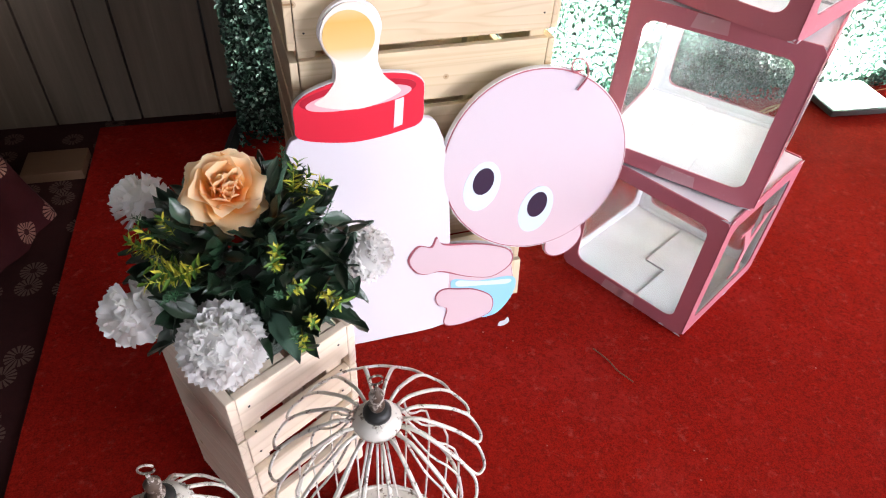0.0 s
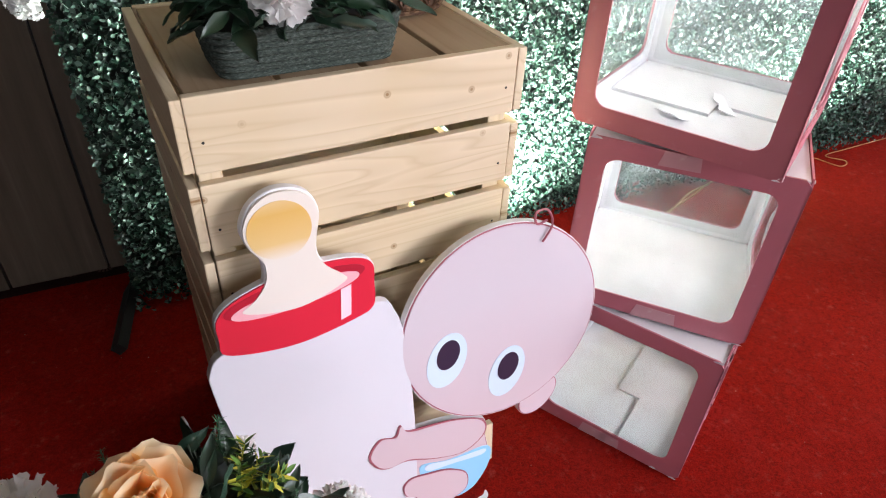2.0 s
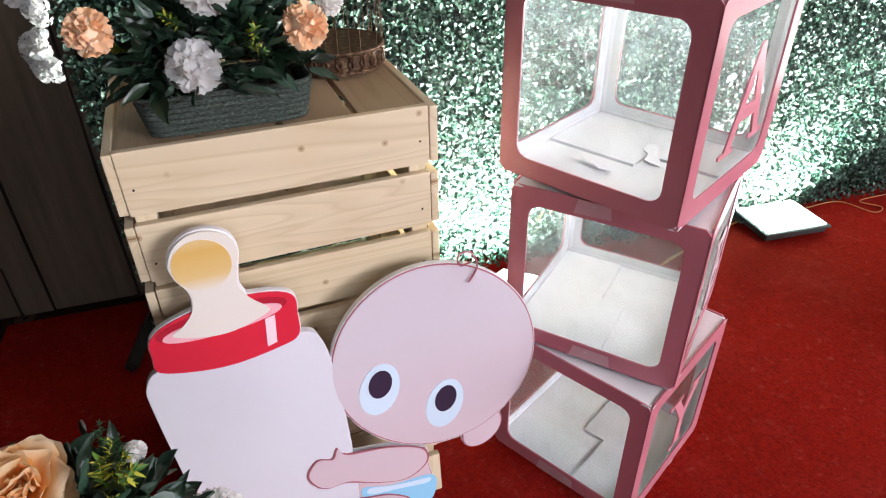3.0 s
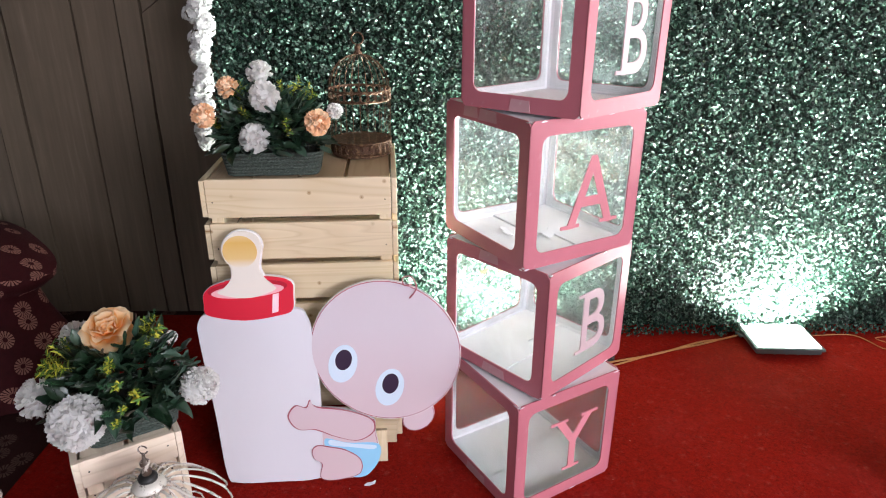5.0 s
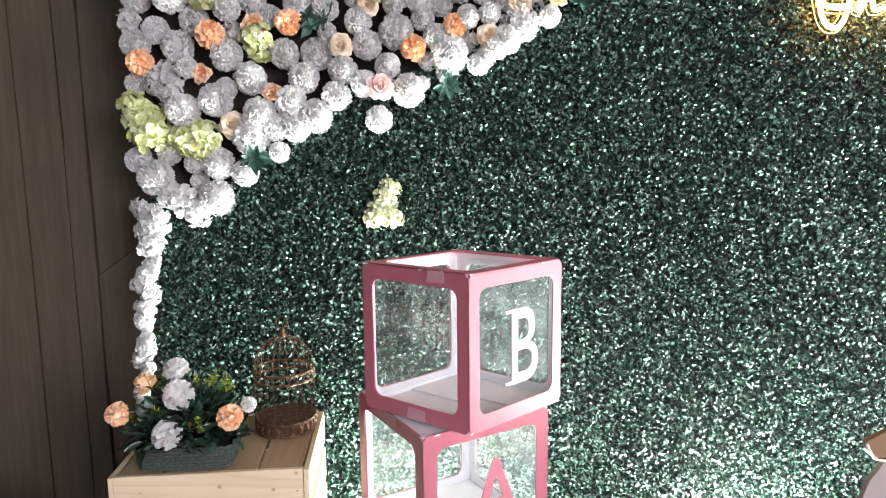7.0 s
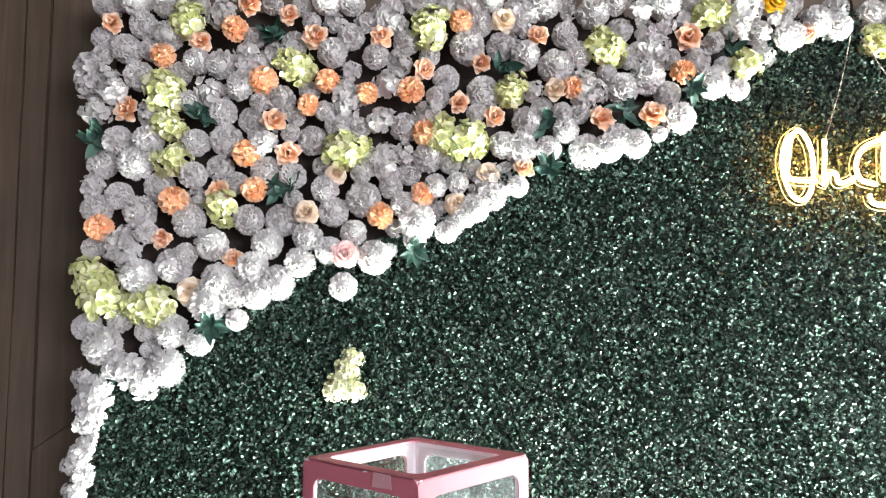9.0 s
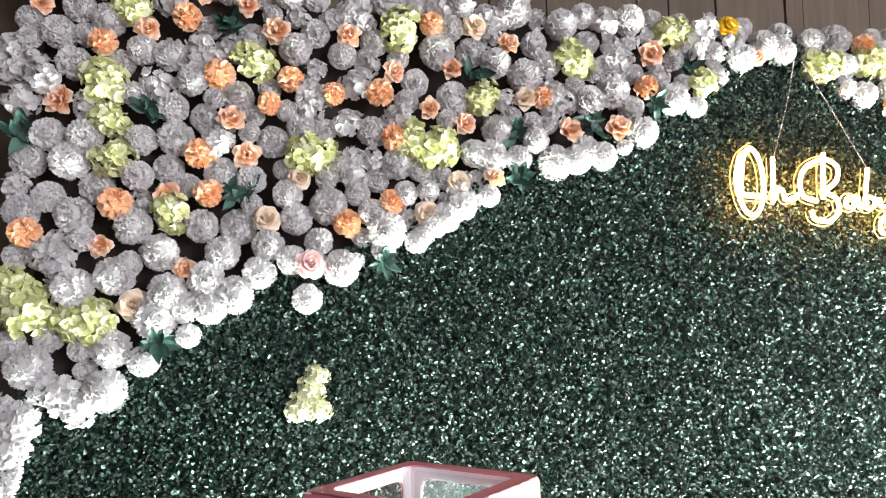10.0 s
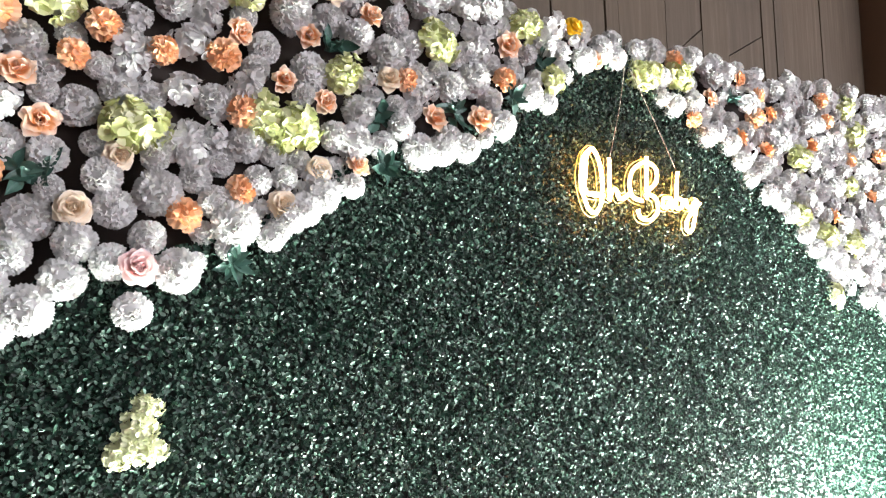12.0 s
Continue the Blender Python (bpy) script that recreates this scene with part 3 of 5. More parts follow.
def hydrangea_mesh(seed, material, florets=46, tall=1.0):
    """A loose uneven clump of four-petalled florets, radius 1, facing z."""
    rng = random.Random(seed)
    pieces = []
    lumps = [rng.uniform(0, 6) for _ in range(3)]
    for i in range(florets):
        h = 1 - 1.05 * (i + 0.5) / florets
        a = i * 2.39996 + rng.uniform(-0.3, 0.3)
        r = math.sqrt(max(0.0, 1 - h * h))
        reach = 1 + 0.16 * math.sin(2 * a + lumps[0]) + 0.10 * math.sin(3 * a + lumps[1])
        n = Vector((r * math.cos(a), r * math.sin(a) * tall, h * 0.8 + 0.15)) + Vector([rng.uniform(-0.4, 0.4) for _ in range(3)])
        q = n.to_track_quat("Z", "Y").to_matrix().to_4x4()
        c = Vector((0.80 * reach * r * math.cos(a), 0.80 * reach * r * math.sin(a) * tall, 0.55 * h + 0.10)) * rng.uniform(0.80, 1.10)
        size = rng.uniform(0.26, 0.36)
        for k in range(4):
            p = petal_grid(size, size * 1.12, rng.uniform(-0.6, 0.3), 0.035, rng, 2, 2, 0.12, 0.55)
            pieces.append((p, Matrix.Translation(c) @ q @ turn_z(k * math.pi / 2 + a) @ lift(radians(rng.uniform(8, 42)))))
    core = bmesh.new()
    bmesh.ops.create_icosphere(core, subdivisions=1, radius=0.55)
    core.verts.ensure_lookup_table()
    pieces.append((([x.co.copy() for x in core.verts], [tuple(w.index for w in face.verts) for face in core.faces]), Matrix.Diagonal((1.2, 1.2, 0.7, 1))))
    core.free()
    v, f = assemble(pieces)
    return raw_mesh("hydrangea", v, f, material)


def leaf_grid(length, width, curl, fold=0.18, nu=6):
    verts = []
    for i in range(nu + 1):
        u = i / nu
        a = curl * u
        x = length * (math.sin(a) / curl if abs(curl) > 1e-3 else u)
        z = length * ((1 - math.cos(a)) / curl if abs(curl) > 1e-3 else 0)
        w = width * (math.sin(math.pi * u ** 0.8) ** 0.85 if 0 < u < 1 else 0.03)
        for v in (-1, -0.5, 0, 0.5, 1):
            verts.append(Vector((x, 0.5 * w * v * (1 + 0.10 * math.sin(11 * u + 2 * v)), z + fold * width * abs(v) + 0.05 * width * math.sin(13 * u + 3 * v))))
    faces = [(i * 5 + j, (i + 1) * 5 + j, (i + 1) * 5 + j + 1, i * 5 + j + 1) for i in range(nu) for j in range(4)]
    return verts, faces


def leaf_mesh(name, length, width, curl, material):
    v, f = leaf_grid(length, width, curl)
    return raw_mesh(name, v, f, material)


def sprig_mesh(seed, material, leaves=22, length=1.0, leaf=0.26, wide=0.40):
    """A thin stalk with small leaves along it, growing along z."""
    rng = random.Random(seed)
    pieces = []
    stalk = bmesh.new()
    bend = rng.uniform(-0.2, 0.2)
    pts = [(bend * t * t, 0.1 * t * t, length * t) for t in (0, 0.3, 0.6, 1.0)]
    for i in range(leaves):
        t = 0.25 + 0.75 * (i + 1) / leaves
        a = i * 2.4 + rng.uniform(-0.3, 0.3)
        m = Matrix.Translation((bend * t * t, 0.1 * t * t, length * t)) @ turn_z(a) @ lift(radians(rng.uniform(15, 60)))
        pieces.append((leaf_grid(leaf * rng.uniform(0.7, 1.2), leaf * wide, -0.5, 0.15, 3), m))
    v, f = assemble(pieces)
    tube_bm(pts, 0.012, 4, bm=stalk)
    stalk.verts.ensure_lookup_table()
    stalk.verts.index_update()
    base = len(v)
    v += [x.co.copy() for x in stalk.verts]
    f += [tuple(base + w.index for w in face.verts) for face in stalk.faces]
    stalk.free()
    return raw_mesh("sprig", v, f, material)


POM_ROWS = ((-30, 11), (-11, 13), (8, 13), (26, 12), (44, 10), (61, 8), (79, 5))
POMPOMS = [carnation_mesh(i, WHITE_PETAL, POM_ROWS, 7, 0.56, 0.80) for i in range(6)]
PEACH_ROSES = [rose_mesh(10 + i, PEACH_PETAL, 0.10, 2.0, ((5, 0, 0.98, 0.95, 0.5, 0.6), (5, 26, 0.92, 0.90, 0.6, 0.6), (4, 50, 0.80, 0.74, 0.7, 0.5), (3, 68, 0.66, 0.52, 0.8, 0.2))) for i in range(4)]
PEACH_ROSES += [carnation_mesh(70 + i, SOFT_PEACH_PETAL, ((-12, 7), (12, 7), (34, 6), (56, 5), (76, 3)), 6, 0.85, 0.60) for i in range(4)]
BIG_ROSE = rose_mesh(20, ROSE_PETAL, 0.10, 2.2)
CREAM_ROSES = [rose_mesh(23, CREAM_PETAL)]
BLUSH_ROSE = rose_mesh(24, BLUSH_PETAL)
YELLOW_ROSE = rose_mesh(25, YELLOW_PETAL)
LIME = [hydrangea_mesh(30 + i, GREEN_PETAL) for i in range(3)]
PALE_LIME = hydrangea_mesh(34, PALE_GREEN_PETAL, 44, 1.0)
WHITE_HYDRANGEA = [hydrangea_mesh(36 + i, WHITE_PETAL, 30) for i in range(4)]
LEAVES = [leaf_mesh("leaf", 1.0, w, c, DARK_LEAF) for w, c in ((0.44, -0.9), (0.36, -0.3), (0.52, 0.5), (0.30, -0.6), (0.46, 0.2))]
WALL_LEAVES = [leaf_mesh("leaf", 1.0, 0.46, c, SAGE_LEAF) for c in (-0.6, 0.4)]
SPRIGS = [sprig_mesh(40 + i, SPRIG_LEAF, 24, 1.0, 0.32, 0.34) for i in range(3)]
FERNS = [sprig_mesh(46 + i, FERN_LEAF, 44, 1.0, 0.17, 0.20) for i in range(2)]
LOOSE_ROWS = ((-18, 7), (10, 7), (36, 6), (58, 5), (76, 3))
PEACH_CARNATION = carnation_mesh(8, PALE_PEACH_PETAL, LOOSE_ROWS, 8, 0.95, 0.62)
LOOSE_CARNATIONS = [carnation_mesh(60 + i, LIT_WHITE_PETAL, LOOSE_ROWS, 8, 0.95, 0.66) for i in range(2)]
FULL_ROWS = ((-34, 18), (-20, 19), (-7, 20), (6, 20), (18, 19), (30, 18), (41, 16), (52, 14), (62, 11), (72, 8), (82, 5))
FULL_CARNATIONS = [carnation_mesh(50 + i, LIT_WHITE_PETAL, FULL_ROWS, 6, 0.44, 0.87) for i in range(2)]


def facing(p, d, size, spin=0.0, squash=1.0):
    """A pose at p whose z axis looks along d."""
    q = Vector(d).to_track_quat("Z", "Y").to_matrix().to_4x4()
    return Matrix.Translation(p) @ q @ turn_z(spin) @ Matrix.Diagonal((size, size, size * squash, 1))


# ---- the plank wall ----
wall_north = tagged(new("wall_north"), "taupe wall of uneven vertical wooden boards", "wall", kind="structure")
part("backing", box_bm(X0, X1, Y1 + 0.02, Y1 + 0.2, 0, TOP), DARK, wall_north)
# the gaps between the boards: uneven, some placed to fit the camera's view
GAPS_WEST = (-0.77, -0.68, -0.463, -0.326, -0.25)
GAPS_EAST = (2.33, 2.40, 2.67, 2.90, 3.08, 3.34, 3.44, 3.505, 3.845, 4.05, 4.29)
# boards in two lengths: the gap to their west, the height of the slanting joint there, and its rise across the board
JOINTS = {-0.326: (1.45, 0.16), -0.25: (1.04, 0.14), 2.67: (2.42, 0.16), 3.08: (2.50, 0.13), 0.4: (1.2, 0.1)}
rng = random.Random(5)
gaps, x = [X0], X0
while x < GAPS_WEST[0] - 0.2:
    x += rng.uniform(0.12, 0.26)
    gaps.append(x)
gaps += GAPS_WEST
x = GAPS_WEST[-1]
while x < GAPS_EAST[0] - 0.22:
    x += rng.uniform(0.10, 0.22)
    gaps.append(x)
gaps += GAPS_EAST
x = GAPS_EAST[-1]
while x < X1 - 0.2:
    x += rng.uniform(0.12, 0.26)
    gaps.append(x)
gaps.append(X1)


def board_ring(x0, x1, low, high, r):
    """A board's outline, with slightly wandering long edges."""
    n = 7
    left = [(x0 + r.uniform(-0.0022, 0.0022), low[0] + (high[0] - low[0]) * k / n) for k in range(n + 1)]
    right = [(x1 + r.uniform(-0.0022, 0.0022), low[1] + (high[1] - low[1]) * k / n) for k in range(n, -1, -1)]
    return right + left


for x0, x1 in zip(gaps, gaps[1:]):
    y = Y1 - rng.uniform(0, 0.006)
    gap = rng.uniform(0.004, 0.008)
    if x0 in JOINTS:
        z, rise = JOINTS[x0]
        part("board", slab_bm(board_ring(x0, x1 - gap, (0, 0), (z - 0.003, z + rise - 0.003), rng), y, Y1 + 0.02), PLANKS, wall_north)
        part("board", slab_bm(board_ring(x0, x1 - gap, (z + 0.002, z + rise + 0.002), (TOP, TOP), rng), y + 0.002, Y1 + 0.02), PLANKS, wall_north)
    else:
        part("board", slab_bm(board_ring(x0, x1 - gap, (0, 0), (TOP, TOP), rng), y, Y1 + 0.02), PLANKS, wall_north)


# ---- the hedge backdrop with its flowers ----
HX0, HX1, HZ1, HY = 0.02, 4.22, 2.34, 1.735


def lower_edge(x):
    """Height of the lower edge of the flowers along the backdrop."""
    xs = (-0.1, 0.13, 0.22, 0.31, 0.41, 0.52, 0.58, 0.66, 0.79, 0.90, 0.99, 1.07, 1.19, 1.28, 1.39, 1.53, 1.60, 1.66, 1.76, 1.83, 1.93, 1.99, 2.08, 2.17, 2.27, 2.42, 2.55, 2.60, 2.73, 2.85, 3.10, 3.25, 3.45, 3.75, 4.3)
    zs = (1.20, 1.22, 1.26, 1.34, 1.40, 1.48, 1.54, 1.56, 1.56, 1.60, 1.635, 1.70, 1.77, 1.83, 1.85, 1.875, 1.93, 1.95, 2.05, 2.05, 2.13, 2.195, 2.24, 2.28, 2.19, 2.12, 2.12, 2.01, 1.99, 1.87, 1.75, 1.61, 1.50, 1.36, 1.10)
    return float(np.interp(x, xs, zs))


backdrop = empty("hedge_backdrop", pose(0, 0, 0), "tall green artificial boxwood backdrop panel with flowers along its top", "backdrop panel")
part("panel", box_bm(HX0, HX1, HY + 0.012, HY + 0.05, 0.03, HZ1, 0.004), PANEL, backdrop, "dark brown panel behind the leaves")
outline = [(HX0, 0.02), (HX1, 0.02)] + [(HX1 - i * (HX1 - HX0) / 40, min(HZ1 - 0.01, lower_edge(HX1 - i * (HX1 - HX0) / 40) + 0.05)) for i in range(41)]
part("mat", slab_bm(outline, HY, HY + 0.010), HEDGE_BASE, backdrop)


def hedge_leaves(count, seed):
    """Many small folded leaves, all over the mat, in one mesh."""
    r = np.random.RandomState(seed)
    x = r.uniform(HX0 - 0.01, HX1 + 0.01, count)
    z = r.uniform(0.012, HZ1, count)
    edge = np.array([lower_edge(v) for v in np.linspace(HX0 - 0.05, HX1 + 0.05, 200)])
    keep = z < np.interp(x, np.linspace(HX0 - 0.05, HX1 + 0.05, 200), edge) + 0.09
    x, z = x[keep], z[keep]
    n = len(x)
    # tufts: leaves stand out more in the middle of a tuft
    tuft = 0.5 + 0.5 * np.sin(x * 97 + 3 * np.sin(z * 41)) * np.sin(z * 103 + 3 * np.sin(x * 37))
    y = HY - 0.004 - 0.050 * r.uniform(0, 1, n) - 0.016 * tuft
    size = r.uniform(0.0038, 0.0074, n)
    normal = np.stack([r.normal(0, 0.55, n), -np.abs(r.normal(0.80, 0.3, n)), r.normal(0.05, 0.50, n)], 1)
    normal /= np.linalg.norm(normal, axis=1, keepdims=True)
    ref = r.normal(0, 1, (n, 3))
    a = np.cross(normal, ref)
    a /= np.linalg.norm(a, axis=1, keepdims=True)
    b = np.cross(normal, a)
    c = np.stack([x, y, z], 1)
    s = size[:, None]
    w = 0.60
    pts = [c - s * a, c - 0.35 * s * a + w * s * b + 0.25 * s * normal, c + 0.45 * s * a + w * 0.9 * s * b + 0.25 * s * normal, c + s * a + 0.1 * s * normal, c + 0.45 * s * a - w * 0.9 * s * b + 0.25 * s * normal, c - 0.35 * s * a - w * s * b + 0.25 * s * normal]
    verts = np.stack(pts, 1).reshape(-1, 3)
    quads = np.array([[0, 1, 2, 3], [0, 3, 4, 5]])
    faces = (np.arange(n)[:, None, None] * 6 + quads[None]).reshape(-1, 4)
    me = bpy.data.meshes.new("leaves")
    me.vertices.add(len(verts))
    me.vertices.foreach_set("co", verts.ravel())
    me.loops.add(faces.size)
    me.loops.foreach_set("vertex_index", faces.ravel().astype(np.int32))
    me.polygons.add(len(faces))
    me.polygons.foreach_set("loop_start", np.arange(0, faces.size, 4, dtype=np.int32))
    me.update(calc_edges=True)
    me.validate()
    return me


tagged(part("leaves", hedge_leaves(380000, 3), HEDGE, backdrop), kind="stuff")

# feet of the panel's stand
for fx in (-0.036, 4.1):
    part("stand_foot", tube_bm([(fx, 1.557, 0.020), (fx + 0.035, 1.74, 0.020), (fx + 0.05, 1.81, 0.03), (fx + 0.05, 1.81, 0.9)], 0.016, 4), BLACK_METAL, backdrop, "black tubular stand foot")


def joined(name, pieces, material):
    """Many placed copies of meshes as one mesh."""
    verts, faces, base = [], [], 0
    for me, m in pieces:
        co = np.empty(len(me.vertices) * 3)
        me.vertices.foreach_get("co", co)
        a = np.array(m)
        verts.append(co.reshape(-1, 3) @ a[:3, :3].T + a[:3, 3])
        faces += [tuple(base + i for i in p.vertices) for p in me.polygons]
        base += len(me.vertices)
    return raw_mesh(name, np.concatenate(verts), faces, material)


LIME_AT = ((0.25, 2.28), (0.56, 2.15), (0.20, 2.06), (0.20, 1.98), (0.22, 1.88), (0.71, 1.89), (0.95, 2.27), (0.37, 1.74), (1.46, 2.20), (1.18, 2.07), (0.98, 1.95), (1.05, 1.93), (1.86, 2.15), (1.77, 2.31), (0.02, 1.55), (0.05, 1.49), (0.14, 1.46), (0.19, 1.47), (2.27, 2.24), (2.45, 2.25), (3.18, 2.02), (3.59, 2.28), (3.64, 2.15), (3.56, 1.92), (3.17, 1.78), (3.36, 1.70), (3.57, 1.67))
PEACH_AT = ((0.04, 2.27), (0.39, 2.25), (0.54, 2.30), (0.29, 2.21), (0.19, 2.17), (0.62, 2.23), (0.81, 2.24), (0.93, 2.14), (0.47, 2.10), (0.65, 2.10), (0.77, 2.07), (0.89, 2.08), (0.60, 2.04), (0.09, 2.02), (0.51, 1.98), (0.94, 1.95), (0.54, 1.89), (0.42, 1.89), (0.45, 1.80), (0.35, 1.79), (0.23, 1.75), (0.81, 1.72), (0.92, 1.77), (0.03, 1.69), (0.20, 1.65), (0.43, 2.33), (1.03, 2.28), (1.25, 2.24), (1.09, 2.15), (1.03, 2.04), (1.35, 2.08), (1.12, 2.00), (1.44, 1.99), (1.59, 2.00), (1.70, 2.24), (1.68, 2.13), (1.21, 1.85), (2.04, 2.24), (0.39, 1.59))
PEACH_FAR = ((2.43, 2.31), (2.91, 2.24), (2.89, 2.16), (2.99, 2.18), (2.80, 2.06), (2.95, 2.03), (2.52, 2.11), (2.81, 2.29), (3.29, 2.07), (3.41, 2.19), (3.59, 2.04), (3.76, 1.88), (3.44, 1.78), (3.38, 2.28), (3.86, 2.08), (2.62, 2.20))
CREAM_AT = ((0.67, 1.83), (0.59, 1.73), (1.15, 2.28), (1.11, 1.84), (1.02, 1.75), (0.27, 1.50), (1.30, 2.08))
LEAF_AT = ((0.0, 1.94), (0.49, 2.24), (1.28, 1.99), (1.51, 2.02), (1.82, 2.21), (1.15, 2.15), (0.52, 1.79), (0.30, 2.0), (2.75, 2.22))
ROSETTE_AT = ((1.28, 1.85), (1.70, 2.08), (0.34, 1.41), (0.90, 1.615))
WHITE_CLUSTER_AT = ((-0.01, 2.12), (0.71, 2.06), (0.81, 1.87), (0.09, 1.63), (1.58, 2.22), (1.40, 2.08), (1.21, 2.30), (0.83, 2.30), (0.43, 2.16), (1.11, 1.80))
# the heads along the lower rim, with their radii
RIM_WEST = ((0.05, 1.36, 0.054), (0.23, 1.40, 0.049), (0.31, 1.37, 0.041), (0.41, 1.43, 0.032), (0.16, 1.40, 0.031), (0.22, 1.30, 0.056), (0.46, 1.50, 0.045), (0.52, 1.53, 0.051), (0.33, 1.48, 0.058), (0.40, 1.50, 0.042), (0.36, 1.54, 0.049), (0.45, 1.57, 0.048), (0.58, 1.59, 0.045), (0.49, 1.64, 0.045), (0.34, 1.64, 0.048), (0.70, 1.52, 0.041), (0.79, 1.60, 0.050), (0.83, 1.62, 0.022), (0.66, 1.62, 0.040), (0.60, 1.66, 0.043), (0.73, 1.67, 0.038), (0.14, 1.55, 0.050), (0.23, 1.58, 0.050), (0.27, 1.61, 0.033), (0.90, 1.65, 0.034))
RIM_MIDDLE = ((1.39, 1.90, 0.053), (1.45, 1.91, 0.043), (1.53, 1.92, 0.044), (1.48, 1.94, 0.042), (1.66, 2.00, 0.049), (1.60, 1.95, 0.024), (1.76, 2.10, 0.049), (1.83, 2.08, 0.033), (1.99, 2.24, 0.046), (2.08, 2.29, 0.050), (2.14, 2.27, 0.040), (1.20, 1.91, 0.050), (1.15, 1.92, 0.040), (1.28, 1.91, 0.039), (1.33, 1.96, 0.038), (1.12, 1.77, 0.041), (1.07, 1.74, 0.044), (1.04, 1.72, 0.038), (0.99, 1.67, 0.034), (1.01, 1.69, 0.031), (0.91, 1.70, 0.053), (1.19, 1.80, 0.032), (0.87, 1.75, 0.039), (0.96, 1.80, 0.035), (1.02, 1.81, 0.032))
RIM_EAST = ((2.42, 2.15, 0.045), (2.36, 2.17, 0.036), (2.52, 2.17, 0.045), (2.60, 2.06, 0.048), (2.66, 2.08, 0.040), (2.73, 2.04, 0.046), (2.79, 1.98, 0.042), (2.85, 1.92, 0.044), (2.95, 1.86, 0.045), (3.03, 1.83, 0.036), (3.10, 1.79, 0.042), (3.19, 1.71, 0.045), (3.26, 1.65, 0.044), (3.33, 1.60, 0.042), (3.42, 1.55, 0.045))
rng = random.Random(11)
far = []
placed = []


def bloom(name, mesh, m, label=""):
    """A flower head on the panel; those at the far end are joined."""
    if m.translation.x < 2.75:
        part(name, mesh, None, backdrop, label, m=m)
    else:
        far.append((mesh, m))


for spots, size, depth in ((LIME_AT, 0.058, 0.055), (PEACH_AT, 0.038, 0.060), (PEACH_FAR, 0.038, 0.060), (CREAM_AT, 0.038, 0.060)):
    for x, z in spots:
        d = (rng.uniform(-0.35, 0.35), -1, rng.uniform(-0.2, 0.35))
        x, z = x + rng.uniform(-0.008, 0.008), z + rng.uniform(-0.008, 0.008)
        s = size * rng.uniform(0.85, 1.15)
        mesh = rng.choice(LIME) if spots is LIME_AT else CREAM_ROSES[0] if spots is CREAM_AT else rng.choice(PEACH_ROSES)
        label = "lime green hydrangea head" if spots is LIME_AT else "small cream rose" if spots is CREAM_AT else "small peach rose"
        bloom("hydrangea" if spots is LIME_AT else "rose", mesh, facing((x, HY - depth, z), d, s, rng.uniform(0, 6)), label)
        placed.append((x, z, s * 0.78))
for x, z in LEAF_AT:
    for k in range(10):
        s = rng.uniform(0.042, 0.068)
        bloom("leaf", rng.choice(WALL_LEAVES), Matrix.Translation((x + rng.uniform(-0.02, 0.02), HY - 0.050, z + rng.uniform(-0.02, 0.02))) @ Matrix.Rotation(rng.uniform(0, 6.28), 4, "Y") @ Matrix.Rotation(radians(rng.uniform(-50, -15)), 4, "Z") @ Matrix.Rotation(radians(90 + rng.uniform(-35, 35)), 4, "X") @ Matrix.Diagonal((s, s, s, 1)), "dark sage leaf")
    placed.append((x, z, 0.026))
for x, z in ROSETTE_AT:
    placed.append((x, z, 0.040))
for x, z in WHITE_CLUSTER_AT:
    for k in range(3):
        a = 2.1 * k + 9 * x
        bloom("hydrangea", WHITE_HYDRANGEA[k], facing((x + 0.026 * math.cos(a), HY - 0.050, z + 0.030 * math.sin(a)), (0.5 * math.cos(a), -1, 0.5 * math.sin(a)), 0.040 * rng.uniform(0.9, 1.1), 3 * a), "white hydrangea cluster")
    placed.append((x, z, 0.052))
# two large white clusters at the low corner
for x, z, size in ((0.13, 1.29, 0.052), (0.16, 1.26, 0.045), (0.09, 1.31, 0.045), (0.04, 1.24, 0.050), (0.02, 1.21, 0.042), (0.00, 1.27, 0.034)):
    bloom("hydrangea", rng.choice(WHITE_HYDRANGEA), facing((x, HY - 0.060, z), (rng.uniform(-0.3, 0.3), -1, rng.uniform(-0.4, 0.1)), size, rng.uniform(0, 6)), "white hydrangea cluster")
    placed.append((x, z, size))
for x, z, size in RIM_WEST + RIM_MIDDLE + RIM_EAST:
    d = (rng.uniform(-0.35, 0.35), -1, rng.uniform(-0.45, 0.15))
    bloom("carnation", rng.choice(POMPOMS), facing((x, HY - 0.048 - rng.uniform(0, 0.02), z), d, size, rng.uniform(0, 6), rng.uniform(0.85, 1.0)))
    placed.append((x, z, size))
for tries in range(60000):
    x, z = rng.uniform(-0.01, 4.2), rng.uniform(1.15, 2.36)
    size = rng.choice((0.040, 0.044, 0.048, 0.052)) * (0.72 if tries > 30000 else 1)
    if z < lower_edge(x) + (0.022 if x > 3.4 else 0.055) or z > HZ1 + 0.020 - 0.3 * size:
        continue
    if any((x - a) ** 2 + (z - b) ** 2 < (0.80 * (size + s)) ** 2 for a, b, s in placed):
        continue
    placed.append((x, z, size))
    d = (rng.uniform(-0.4, 0.4), -1, rng.uniform(-0.35, 0.35))
    y = HY - 0.026 - rng.uniform(0, 0.034)
    if rng.random() < 0.24:
        bloom("hydrangea", rng.choice(WHITE_HYDRANGEA), facing((x, y, z), d, size * 1.12, rng.uniform(0, 6)))
    else:
        bloom("carnation", rng.choice(POMPOMS), facing((x, y, z), d, size, rng.uniform(0, 6), rng.uniform(0.8, 1.0)))
